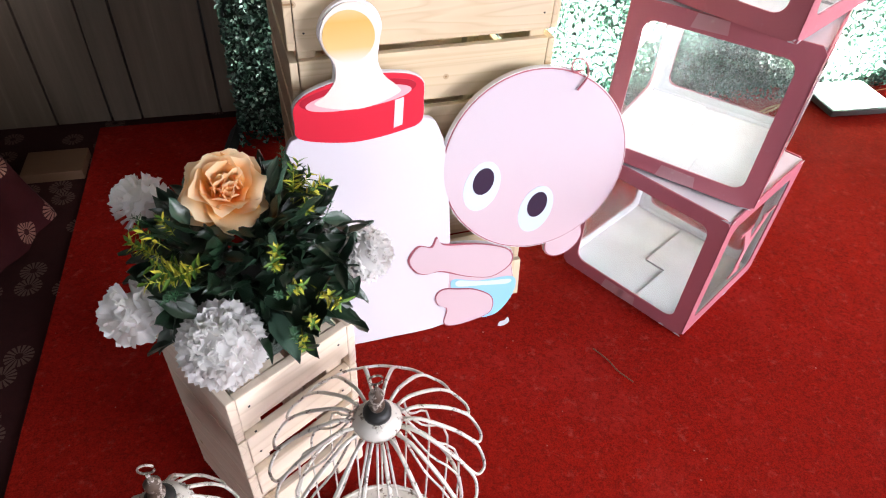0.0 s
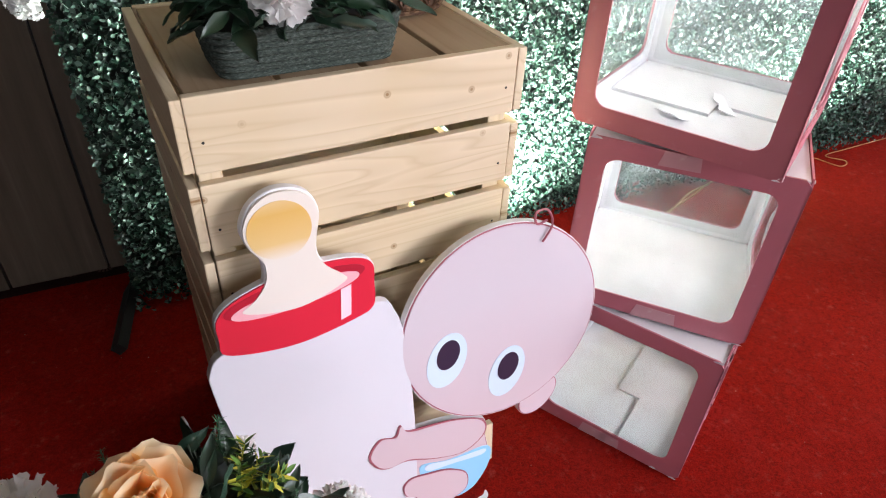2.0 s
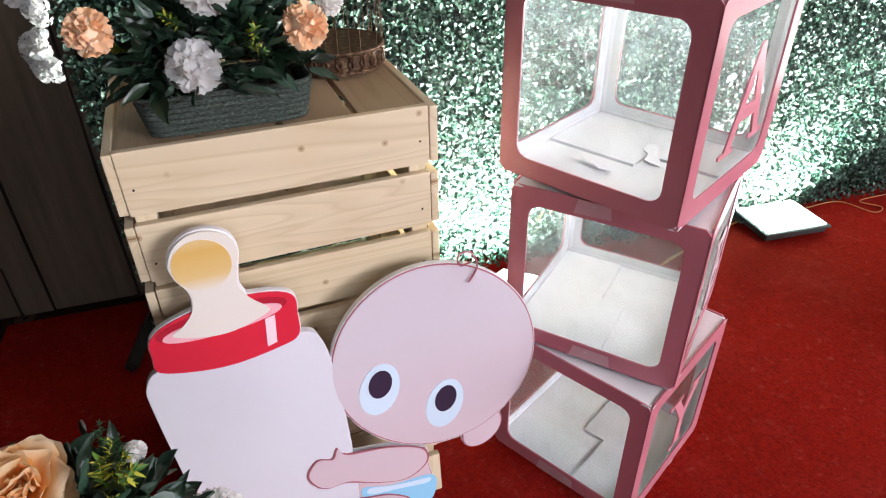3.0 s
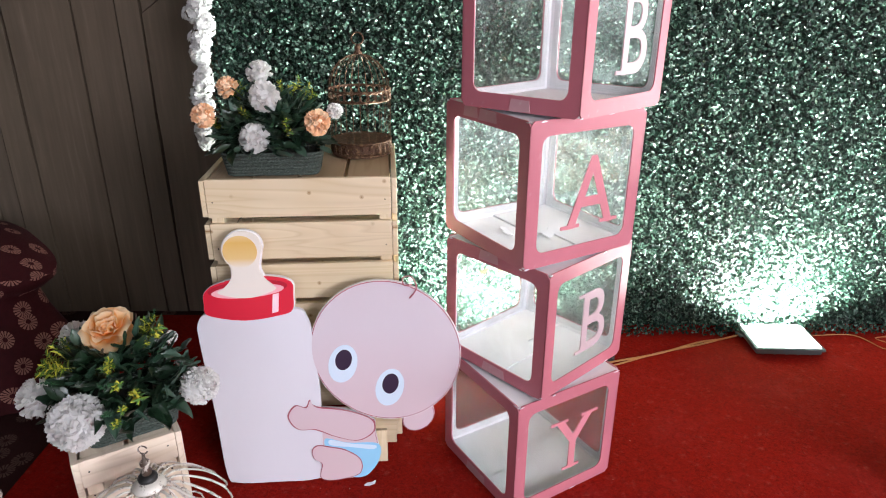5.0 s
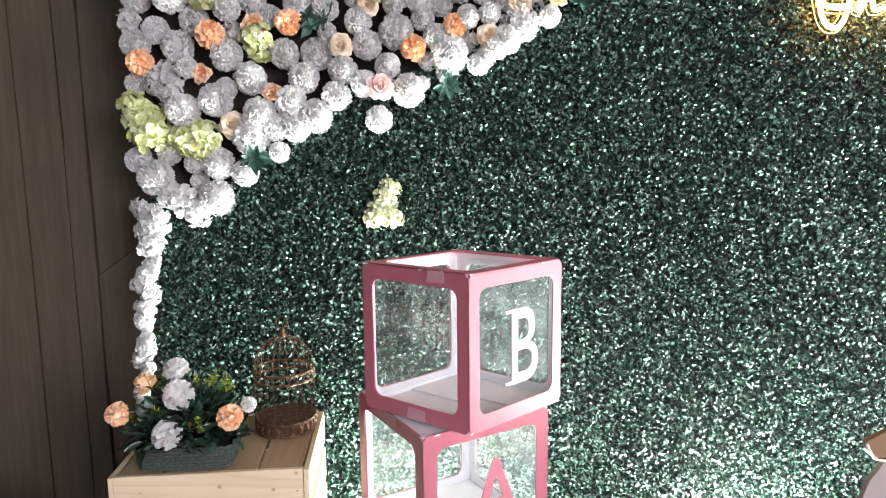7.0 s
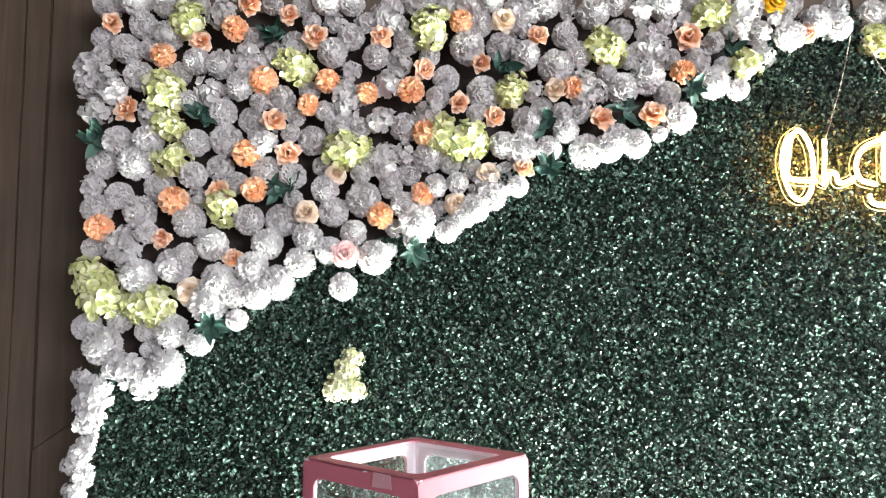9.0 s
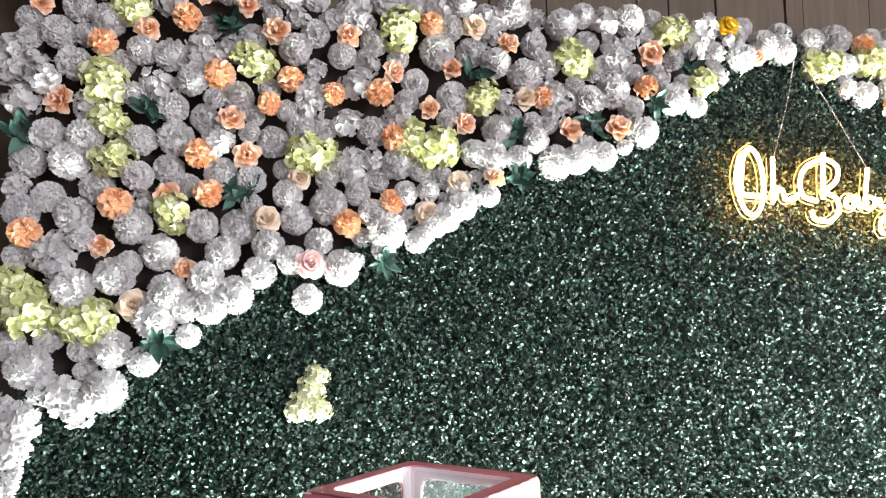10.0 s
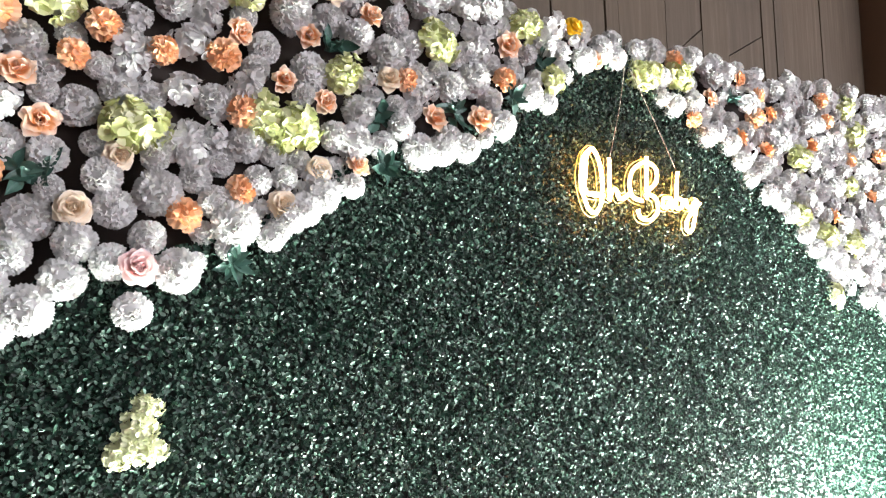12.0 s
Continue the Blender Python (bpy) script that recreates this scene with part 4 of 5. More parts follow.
for mats in {me.materials[0] for me, m in far}:
    chosen = [(me, m) for me, m in far if me.materials[0] == mats]
    tagged(part("far_blooms", joined("far_blooms", chosen, mats), None, backdrop, "flower heads at the far end"), kind="stuff")

# single flower heads on the leaves, and the white strand down the panel's edge
for x, z, size in ((0.728, 1.325, 0.030), (0.712, 1.288, 0.036), (0.692, 1.245, 0.038), (0.728, 1.238, 0.036), (0.668, 1.230, 0.026), (3.41, 1.45, 0.05)):
    part("hydrangea", PALE_LIME, None, backdrop, "pale lime hydrangea head", m=facing((x, 1.685, z), (0.1, -1, 0.15), size, x * 9))
part("rose", YELLOW_ROSE, None, backdrop, "small yellow rose", m=facing((1.95, 1.665, 2.335), (0.1, -1, 0.3), 0.036, 0.4))
part("rose", BLUSH_ROSE, None, backdrop, "pale pink rose", m=facing((0.709, 1.645, 1.605), (0.1, -1, 0.2), 0.042, 1.0))
rng = random.Random(17)
for k in range(34):
    t = k / 33
    x, z = 0.030 - 0.045 * t + rng.uniform(-0.022, 0.022), 1.24 - 0.57 * t + rng.uniform(-0.012, 0.012)
    part("hydrangea", WHITE_HYDRANGEA[k % 4], None, backdrop, m=facing((x, 1.67 - 0.04 * t + rng.uniform(-0.012, 0.010), z), (rng.uniform(-0.6, 0.4), -1, rng.uniform(-0.3, 0.3)), (0.034 - 0.010 * t) * rng.uniform(0.5, 1.2), rng.uniform(0, 6)))
for x, z in ROSETTE_AT:
    for k in range(9):
        s = rng.uniform(0.042, 0.062)
        part("leaf", WALL_LEAVES[k % 2], None, backdrop, "sage green leaf", m=Matrix.Translation((x, 1.665, z)) @ Matrix.Rotation(k * 0.72 + rng.uniform(-0.2, 0.2), 4, "Y") @ Matrix.Rotation(radians(rng.uniform(-45, -12)), 4, "Z") @ Matrix.Rotation(radians(90 + rng.uniform(-30, 30)), 4, "X") @ Matrix.Diagonal((s, s, s, 1)))


# ---- the neon sign ----
def neon_sign():
    sign = empty("neon_sign", pose(2.0, 1.655, 1.88), "glowing warm yellow neon script sign hung on the hedge", "neon sign")
    strokes = {
        "letter_O": [(-0.002, 0.078), (-0.037, 0.053), (-0.055, -0.01), (-0.047, -0.069), (-0.028, -0.112), (0.001, -0.122), (0.026, -0.091), (0.035, -0.022), (0.025, 0.041), (-0.002, 0.078), (-0.026, 0.055), (-0.034, 0.010), (-0.040, -0.052), (-0.012, -0.067), (0.040, -0.068)],
        "letter_h": [(0.071, 0.053), (0.068, -0.012), (0.063, -0.080), (0.077, -0.052), (0.097, -0.046), (0.107, -0.074), (0.134, -0.068), (0.157, -0.056)],
        "letter_B_stem": [(0.246, 0.072), (0.240, 0.007), (0.237, -0.070)],
        "letter_B": [(0.215, -0.078), (0.170, -0.064), (0.159, -0.019), (0.184, 0.028), (0.243, 0.052), (0.289, 0.033), (0.286, -0.012), (0.244, -0.047), (0.281, -0.067), (0.288, -0.108), (0.249, -0.139), (0.203, -0.132), (0.193, -0.106)],
        "letter_a": [(0.350, -0.062), (0.321, -0.065), (0.315, -0.090), (0.339, -0.093), (0.357, -0.063), (0.361, -0.092), (0.378, -0.090)],
        "letter_b": [(0.399, 0.030), (0.389, -0.031), (0.383, -0.092), (0.410, -0.091), (0.419, -0.068), (0.396, -0.063)],
        "letter_y": [(0.434, -0.062), (0.440, -0.088), (0.465, -0.087), (0.492, -0.063), (0.481, -0.119), (0.462, -0.166), (0.437, -0.172), (0.434, -0.139), (0.469, -0.103), (0.510, -0.074)],
    }
    for name, pts in strokes.items():
        line = smooth_line([(x, 0.0, z) for x, z in pts], 6)
        part(name, tube_bm(line, 0.0058, 8), NEON, sign, "glowing neon tube", smooth=True)
        for side in (-1, 1):
            rim = []
            for i, p in enumerate(line):
                run = (line[min(i + 1, len(line) - 1)] - line[max(i - 1, 0)]).normalized()
                rim.append(p + Vector((-run.z * side * 0.0125, 0.012, run.x * side * 0.0125)))
            part("acrylic_edge", tube_bm(rim, 0.0013, 5), NEON_EDGE, sign, "thin acrylic rim, glow added for caught tube light", smooth=True)
    for top, low in (((0.185, 0.42), (0.078, 0.058)), ((0.20, 0.36), (0.398, 0.035))):
        part("chain", tube_bm(smooth_line([(top[0], 0.01, top[1]), ((top[0] + low[0]) / 2, 0.0, (top[1] + low[1]) / 2 - 0.01), (low[0], 0.004, low[1])], 5), 0.0017, 5), BARE_METAL, sign, "thin hanging chain")
    return sign


neon_sign()


# ---- flood lamps ----
def flood_lamp(m):
    lamp = empty("flood_lamp", m, "flat grey LED flood lamp lying face up on carpet, on", "flood lamp", "flood lamps")
    part("housing", box_bm(-0.105, 0.105, -0.08, 0.08, 0.008, 0.030, 0.006), LAMP_METAL, lamp)
    rim = box_bm(-0.112, 0.112, -0.087, 0.087, 0.024, 0.033, 0.003)
    part("rim", rim, LAMP_METAL, lamp)
    part("led_panel", box_bm(-0.101, 0.101, -0.076, 0.076, 0.0335, 0.036, 0.001), LED, lamp, "glowing white LED panel")
    for k in range(5):
        part("fin", box_bm(-0.08 + k * 0.038, -0.074 + k * 0.038, -0.07, 0.07, 0.002, 0.008), LAMP_METAL, lamp)
    part("bracket", tube_bm([(-0.108, 0.02, 0.02), (-0.116, 0.02, 0.016), (-0.116, 0.095, 0.007), (0.116, 0.095, 0.007), (0.116, 0.02, 0.016), (0.108, 0.02, 0.02)], 0.004, 6), LAMP_METAL, lamp, "bent metal mounting bracket")
    return lamp


lamp = flood_lamp(pose(1.815, 1.615, 0.008, 0, 0, -3))
copy_thing(lamp, pose(3.25, 1.47, 0.004, 0, 0, 3))
# tilted a little on its bracket, behind the stack of boxes
tilted = Matrix.Translation((0.885, 1.500, 0.078)) @ Vector((-0.085, 0.16, 0.62)).to_track_quat("Z", "Y").to_matrix().to_4x4() @ turn_z(radians(90)) @ Matrix.Translation((0, 0, -0.042))
tagged(copy_thing(lamp, tilted), "grey LED flood lamp tilted up behind the boxes, on")
adapter = empty("power_adapter", pose(1.205, 1.53, 0.004, 0, 0, 25), "small black power adapter standing on the red carpet", "power adapter")
part("case", box_bm(-0.022, 0.022, -0.03, 0.03, 0, 0.075, 0.006), BLACK_METAL, adapter)
part("plug_pin", tube_bm([(0, -0.03, 0.03), (0, -0.045, 0.03)], 0.003, 6), LAMP_METAL, adapter)
rng = random.Random(2)
for dy, dz in ((0.0, 0.0), (0.014, 0.004)):
    line = smooth_line([(1.16, 1.47 + dy, 0.008), (1.23, 1.49 + dy, 0.008 + dz), (1.39, 1.56 - 0.6 * dy, 0.008 + dz), (1.55, 1.615 + dy, 0.008), (1.64, 1.650, 0.009), (1.706, 1.660, 0.02)], 6)
    tagged(part("lamp_cable", tube_bm(line, 0.0028, 6), CABLE, smooth=True), "thin twisted orange lamp cable on the carpet", "cable", "lamp cables")
line = smooth_line([(1.924, 1.655, 0.02), (1.98, 1.675, 0.008), (2.11, 1.675, 0.008), (2.16, 1.585, 0.008), (2.21, 1.60, 0.010), (2.17, 1.65, 0.012), (2.30, 1.665, 0.008), (2.62, 1.67, 0.008), (3.0, 1.62, 0.008), (3.14, 1.52, 0.02)], 6)
tagged(part("lamp_cable", tube_bm(line, 0.0016, 6), CABLE, smooth=True), "thin looped orange lamp cable along the hedge", "cable", "lamp cables")


# ---- slatted crates ----
def slatted_crate(name, m, w, d, h, slats, gap, mats, label, category, tops, backs=True, side_gap=None, top_mat=None):
    """A pine crate on its end. x runs along its front, whose lower left corner is the origin, and y goes back."""
    mx, my, mz = mats
    crate = empty(name, m, label, category)
    r = random.Random(len(label))
    t = 0.012
    step = (h - 0.02) / slats
    for px in (0.0, w - 0.03):
        for py in (t + 0.001, d - t - 0.031):
            part("post", box_bm(px + 0.002, px + 0.028, py, py + 0.03, 0, h - t - 0.001, 0.002), mz, crate)
    for k in range(slats):
        z1 = h - k * step
        z0 = z1 - (step - gap)
        if k == 0:
            z1 -= 0.0
        part("slat", box_bm(r.uniform(-0.003, 0.001), w + r.uniform(-0.001, 0.003), 0, t, z0, z1, 0.0018), mx, crate)
        if backs:
            part("slat", box_bm(0, w, d - t, d, z0, z1, 0.0018), mx, crate)
        for px in (-t - 0.001, w + 0.001):
            part("slat", box_bm(px, px + t, 0.0 if px > 0 else 0.002, d, z0 + 0.002 if side_gap is None else z1 - step + side_gap, z1 - 0.002, 0.0018), my, crate)
    tw = w / tops
    for k in range(tops):
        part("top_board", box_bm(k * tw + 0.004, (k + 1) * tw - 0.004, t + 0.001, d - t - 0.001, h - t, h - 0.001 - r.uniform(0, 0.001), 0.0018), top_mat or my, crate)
    for z in (0.36 * h, 0.68 * h):
        part("cleat", box_bm(0.031, w - 0.031, d - t - 0.026, d - t - 0.006, z, z + 0.022, 0.0015), mx, crate)
    for x, z in ((0.012, 0.93), (w - 0.014, 0.93), (0.012, 0.78), (w - 0.014, 0.78), (0.012, 0.65), (w - 0.014, 0.65)):
        part("nail", lathe_bm([(0.0017, 0), (0.0015, 0.0008)], 8), BLACK_METAL, crate, m=Matrix.Translation((x, 0.0, z * h)) @ Matrix.Rotation(radians(90), 4, "X"))
    return crate


slatted_crate("wooden_crate", pose(0.161, 1.084, 0.004, 0, 0, 4.1), 0.402, 0.335, 0.729, 7, 0.014, (PINE_X, PINE_Y, PINE_Z), "tall slatted pale pine crate standing on its end", "crate", 4, top_mat=SHADED_PINE)
slatted_crate("wooden_crate", pose(0.041, 0.638, 0.004, 0, 0, 32), 0.157, 0.17, 0.350, 4, 0.026, (PALE_X, PALE_Y, PALE_Z), "small slatted pine crate used as a flower stand", "crate", 2, side_gap=0.001)


# ---- rope baskets with artificial flowers ----
def rope_basket(parent, w, d, h):
    for k in range(7):
        z = h * (k + 0.5) / 7
        g = 1 + 0.10 * k / 6
        pts = [(g * x, g * y, z) for x, y in rounded(-w / 2, w / 2, -d / 2, d / 2, 0.02, 4)]
        part("rope_coil", tube_bm(pts, h / 13, 6, True), ROPE, parent, smooth=True)
    part("filling", box_bm(-0.47 * w, 0.47 * w, -0.45 * d, 0.45 * d, 0.002, h * 0.85, 0.004), DARK, parent, "dark foam filling")


def foliage(parent, r, count, seed, centre, size, heads=(), low=-0.25):
    """Pointed leaves round a dome."""
    g = random.Random(seed)
    cx, cy, cz = centre
    for k in range(count):
        a = k * 2.39996 + g.uniform(-0.3, 0.3)
        e = g.uniform(low, 1.25)
        rad = g.uniform(0.45, 1.0)
        p = Vector((cx + r[0] * rad * 0.75 * math.cos(a) * math.cos(e), cy + r[1] * rad * 0.75 * math.sin(a) * math.cos(e), cz + r[2] * rad * 0.75 * max(-0.2, math.sin(e))))
        m = Matrix.Translation(p) @ turn_z(a + g.uniform(-1.3, 1.3)) @ lift(max(e * 0.75 + g.uniform(-0.55, 0.55), 1.6 * low)) @ Matrix.Rotation(g.uniform(-1.0, 1.0), 4, "X")
        s = size * g.uniform(0.7, 1.25)
        tip = m @ Vector((0.6 * s, 0, 0))
        if any((tip - h).length < 0.9 * hr or (p - h).length < 0.7 * hr or (m @ Vector((s, 0, 0)) - h - 0.6 * hr * hd).length < hr or (tip - h - 1.1 * hr * hd).length < 1.15 * hr for h, hr, hd in heads):
            continue
        part("leaf", LEAVES[k % 5], None, parent, m=m @ Matrix.Diagonal((s, s, s, 1)))


def sprigs(parent, r, count, seed, centre, size, heads=()):
    g = random.Random(seed)
    cx, cy, cz = centre
    for k in range(count):
        if k % 6 == 0:
            ca, ce = (k // 6) * 2.39996 + g.uniform(-0.5, 0.5), g.uniform(0.05, 1.2)
        a, e = ca + g.uniform(-0.28, 0.28), ce + g.uniform(-0.22, 0.22)
        d = Vector((math.cos(a) * math.cos(e), math.sin(a) * math.cos(e), math.sin(e)))
        p = Vector((cx + r[0] * 0.66 * d.x, cy + r[1] * 0.66 * d.y, cz + r[2] * 0.66 * d.z))
        d = (d + Vector([g.uniform(-0.5, 0.5) for _ in range(3)])).normalized()
        if p.z < cz + 0.02 and p.y < cy - 0.02:
            continue
        if any((p + t * size * d - h - f * hr * hd).length < 1.32 * hr for h, hr, hd in heads for t in (0.2, 0.6, 1.0) for f in (0.0, 0.8, 1.5)):
            continue
        m = facing(p, d, size * g.uniform(0.75, 1.2), g.uniform(0, 6))
        if k % 3 == 2 or p.y > cy + 0.25 * r[1]:
            part("fern", FERNS[k % 2], None, parent, "fine green artificial fern", m=m)
        else:
            part("sprig", SPRIGS[k % 3], None, parent, "yellow-green artificial sprig", m=m)


# on the small crate: local axes are the world's, from the middle of the basket's base
low = empty("flower_basket", pose(0.075, 0.765, 0.355), "grey rope basket of white carnations, a peach rose and dark leaves", "flower arrangement")
hold = new("basket")
hold.parent, hold.matrix_basis = low, pose(0, 0, 0, 0, 0, 32)
rope_basket(hold, 0.150, 0.13, 0.055)
LOW_HEADS = (
    ("carnation", FULL_CARNATIONS[0], (0.038, 0.670, 0.414), (-0.06, -0.68, 0.70), 0.049, "full white carnation head"),
    ("carnation", LOOSE_CARNATIONS[1], (-0.048, 0.716, 0.433), (-0.5, -0.45, 0.6), 0.037, "white carnation head"),
    ("carnation", FULL_CARNATIONS[0], (0.206, 0.785, 0.412), (0.75, -0.2, 0.5), 0.037, "white carnation head"),
    ("carnation", LOOSE_CARNATIONS[0], (-0.045, 0.86, 0.468), (-0.5, 0.3, 0.6), 0.036, "white carnation head"),
    ("carnation", LOOSE_CARNATIONS[1], (0.140, 0.85, 0.482), (0.3, -0.5, 0.6), 0.013, "small white bud"),
    ("rose", BIG_ROSE, (0.060, 0.784, 0.532), (0.14, -0.55, 0.82), 0.050, "large open peach rose"),
)
for name, mesh, p, d, size, label in LOW_HEADS:
    part(name, mesh, None, low, label, m=facing(Vector(p) - low.matrix_basis.translation, d, size, 1.3 + 7 * p[0]))
heads = [(Vector(h[2]) - low.matrix_basis.translation, h[4], Vector(h[3])) for h in LOW_HEADS]
foliage(low, (0.155, 0.15, 0.15), 600, 4, (0, 0, 0.07), 0.041, heads)
# larger leaves that hang out round the rim
g = random.Random(21)
for k in range(26):
    a = 2 * math.pi * k / 26 + g.uniform(-0.1, 0.1)
    m = Matrix.Translation((0.088 * math.cos(a), 0.080 * math.sin(a), g.uniform(0.045, 0.085))) @ turn_z(a + g.uniform(-0.4, 0.4)) @ lift(g.uniform(-0.45, 0.25)) @ Matrix.Rotation(g.uniform(-0.7, 0.7), 4, "X")
    size = g.uniform(0.056, 0.074)
    if all((m @ Vector((f * size, 0, 0)) - h).length > 0.95 * hr for h, hr, hd in heads for f in (0.3, 0.6, 0.9)):
        part("leaf", LEAVES[k % 5], None, low, m=m @ Matrix.Diagonal((size, size, size, 1)))
sprigs(low, (0.165, 0.165, 0.185), 66, 5, (0.005, -0.012, 0.06), 0.040, heads)

# on the tall crate
high = empty("flower_basket", pose(0.300, 1.160, 0.735), "dark grey rope basket of white and peach artificial flowers", "flower arrangement")
hold = new("basket")
hold.parent, hold.matrix_basis = high, pose(0, 0, 0, 0, 0, 4)
rope_basket(hold, 0.194, 0.092, 0.052)
HIGH_HEADS = (
    ("carnation", LOOSE_CARNATIONS[0], (0.273, 1.112, 0.818), (0.0, -0.95, 0.35), 0.033, "white carnation head"),
    ("carnation", LOOSE_CARNATIONS[1], (0.302, 1.115, 0.903), (0.1, -0.75, 0.6), 0.033, "white carnation head"),
    ("carnation", LOOSE_CARNATIONS[0], (0.288, 1.150, 0.945), (-0.2, -0.1, 0.9), 0.028, "white carnation head"),
    ("carnation", PEACH_CARNATION, (0.406, 1.12, 0.851), (0.5, -0.8, 0.3), 0.029, "peach carnation head"),
    ("carnation", LOOSE_CARNATIONS[1], (0.442, 1.14, 0.871), (0.6, -0.6, 0.5), 0.018, "small white carnation head"),
    ("carnation", PEACH_CARNATION, (0.174, 1.11, 0.866), (-0.4, -0.8, 0.3), 0.027, "peach carnation head"),
    ("carnation", PEACH_CARNATION, (0.218, 1.15, 0.916), (-0.4, -0.3, 0.8), 0.025, "peach carnation head"),
)
for name, mesh, p, d, size, label in HIGH_HEADS:
    part(name, mesh, None, high, label, m=facing(Vector(p) - high.matrix_basis.translation, d, size, 1.3 + 7 * p[0]))
heads = [(Vector(h[2]) - high.matrix_basis.translation, h[4], Vector(h[3])) for h in HIGH_HEADS]
foliage(high, (0.160, 0.100, 0.14), 620, 7, (0, 0.0, 0.060), 0.040, heads, low=-0.06)
sprigs(high, (0.16, 0.105, 0.17), 60, 8, (0, 0.01, 0.06), 0.038, heads)


# ---- bird cages ----
def rusty_cage(m):
    cage = empty("bird_cage", m, "small round rusty brown metal bird cage", "bird cage")
    R = 0.074
    part("base_plate", lathe_bm([(R, 0.0), (R, 0.004), (R - 0.002, 0.005)], 32), RUST_WIRE, cage, smooth=False)
    for z0, z1 in ((0.004, 0.034), (0.132, 0.156)):
        # a pierced band: two rims with a row of rings between them
        for z in (z0, z1):
            part("rim", tube_bm([(R * math.cos(a), R * math.sin(a), z) for a in np.linspace(0, 2 * math.pi, 36, False)], 0.0022, 6, True), RUST_WIRE, cage, smooth=True)
        band = bmesh.new()
        n = 24
        for k in range(n):
            a = 2 * math.pi * k / n
            ring = []
            for j in range(8):
                b = 2 * math.pi * j / 8
                s = a + 0.46 * (z1 - z0) / R * math.cos(b)
                ring.append((R * math.cos(s), R * math.sin(s), (z0 + z1) / 2 + 0.46 * (z1 - z0) * math.sin(b)))
            tube_bm(ring, 0.0022, 4, True, bm=band)
        part("filigree_band", band, RUST_WIRE, cage, "pierced metal band")
        if z0 < 0.1:
            part("band", lathe_bm([(R - 0.003, z0), (R - 0.002, z0), (R - 0.002, z1), (R - 0.003, z1)], 36), RUST_WIRE, cage)
    n = 26
    for k in range(n):
        a = 2 * math.pi * k / n
        c, s = math.cos(a), math.sin(a)
        line = [(R * c, R * s, 0.03), (R * c, R * s, 0.15)] + [(R * math.cos(e) * c, R * math.cos(e) * s, 0.156 + 0.082 * math.sin(e)) for e in (0.3, 0.6, 0.9, 1.2, 1.5)]
        part("wire", tube_bm(line, 0.0007, 4), RUST_WIRE, cage)
    part("finial", lathe_bm([(0.009, 0.236), (0.011, 0.240), (0.005, 0.246), (0.008, 0.252), (0.003, 0.260)], 12), RUST_WIRE, cage, smooth=True)
    part("ring", tube_bm([(0.014 * math.cos(a), 0, 0.272 + 0.014 * math.sin(a)) for a in np.linspace(0, 2 * math.pi, 16, False)], 0.002, 5, True), RUST_WIRE, cage, smooth=True)
    return cage


rusty_cage(pose(0.476, 1.335, 0.735))


def white_cage(m, R, H, loops, label):
    """A bird cage with a roof of hairpin wires, straight bars and a round base."""
    cage = empty("bird_cage", m, label, "bird cage", "white bird cages")
    wire = 0.0019
    zc = H - 0.055
    part("collar", lathe_bm([(0.026, zc - 0.016), (0.0275, zc - 0.011), (0.022, zc - 0.004), (0.015, zc + 0.002)], 20), WHITE_WIRE, cage, "chipped white collar", smooth=True)
    part("cap", lathe_bm([(0.0155, zc + 0.001), (0.0155, zc + 0.007), (0.010, zc + 0.012)], 16), BLACK_METAL, cage, "dark bare metal cap", smooth=True)
    part("finial", lathe_bm([(0.007, zc + 0.011), (0.009, zc + 0.018), (0.0055, zc + 0.023), (0.008, zc + 0.030), (0.0085, zc + 0.036), (0.003, zc + 0.042), (0.002, zc + 0.052)], 12), BARE_METAL, cage, smooth=True)
    part("ring", tube_bm([(0.0075 * math.cos(a), 0.002, zc + 0.058 + 0.0075 * math.sin(a)) for a in np.linspace(0.4, 5.9, 14)], 0.0013, 5), BARE_METAL, cage, "bent wire ring", smooth=True)
    for k in range(loops):
        a = 2 * math.pi * k / loops
        h = math.pi / loops * 0.95
        pts = []
        for r, z, side in ((0.028, zc - 0.012, -1), (0.4 * R, zc - 0.012, -1), (0.72 * R, zc - 0.036, -1), (0.92 * R, zc - 0.060, -1), (1.00 * R, zc - 0.072, -0.75), (1.04 * R, zc - 0.077, 0), (1.00 * R, zc - 0.072, 0.75), (0.92 * R, zc - 0.060, 1), (0.72 * R, zc - 0.036, 1), (0.4 * R, zc - 0.012, 1), (0.028, zc - 0.012, 1)):
            b = a + side * h
            pts.append((r * math.cos(b), r * math.sin(b), z))
        part("roof_wire", tube_bm(smooth_line(pts, 3), wire, 5), WHITE_WIRE, cage, smooth=True)
        c, s = math.cos(a), math.sin(a)
        part("bar", tube_bm(smooth_line([(0.028 * c, 0.028 * s, zc - 0.014), (0.5 * R * c, 0.5 * R * s, zc - 0.07), (0.84 * R * c, 0.84 * R * s, zc - 0.13), (0.86 * R * c, 0.86 * R * s, 0.02)], 4), wire * 0.8, 5), WHITE_WIRE, cage)
    for z in (0.012, 0.45 * H):
        part("hoop", tube_bm([(0.87 * R * math.cos(a), 0.87 * R * math.sin(a), z) for a in np.linspace(0, 2 * math.pi, 32, False)], wire * 1.4, 5, True), WHITE_WIRE, cage, smooth=True)
    part("base_plate", lathe_bm([(0.92 * R, 0.0), (0.92 * R, 0.008), (0.87 * R, 0.011)], 32), WHITE_WIRE, cage)
    return cage


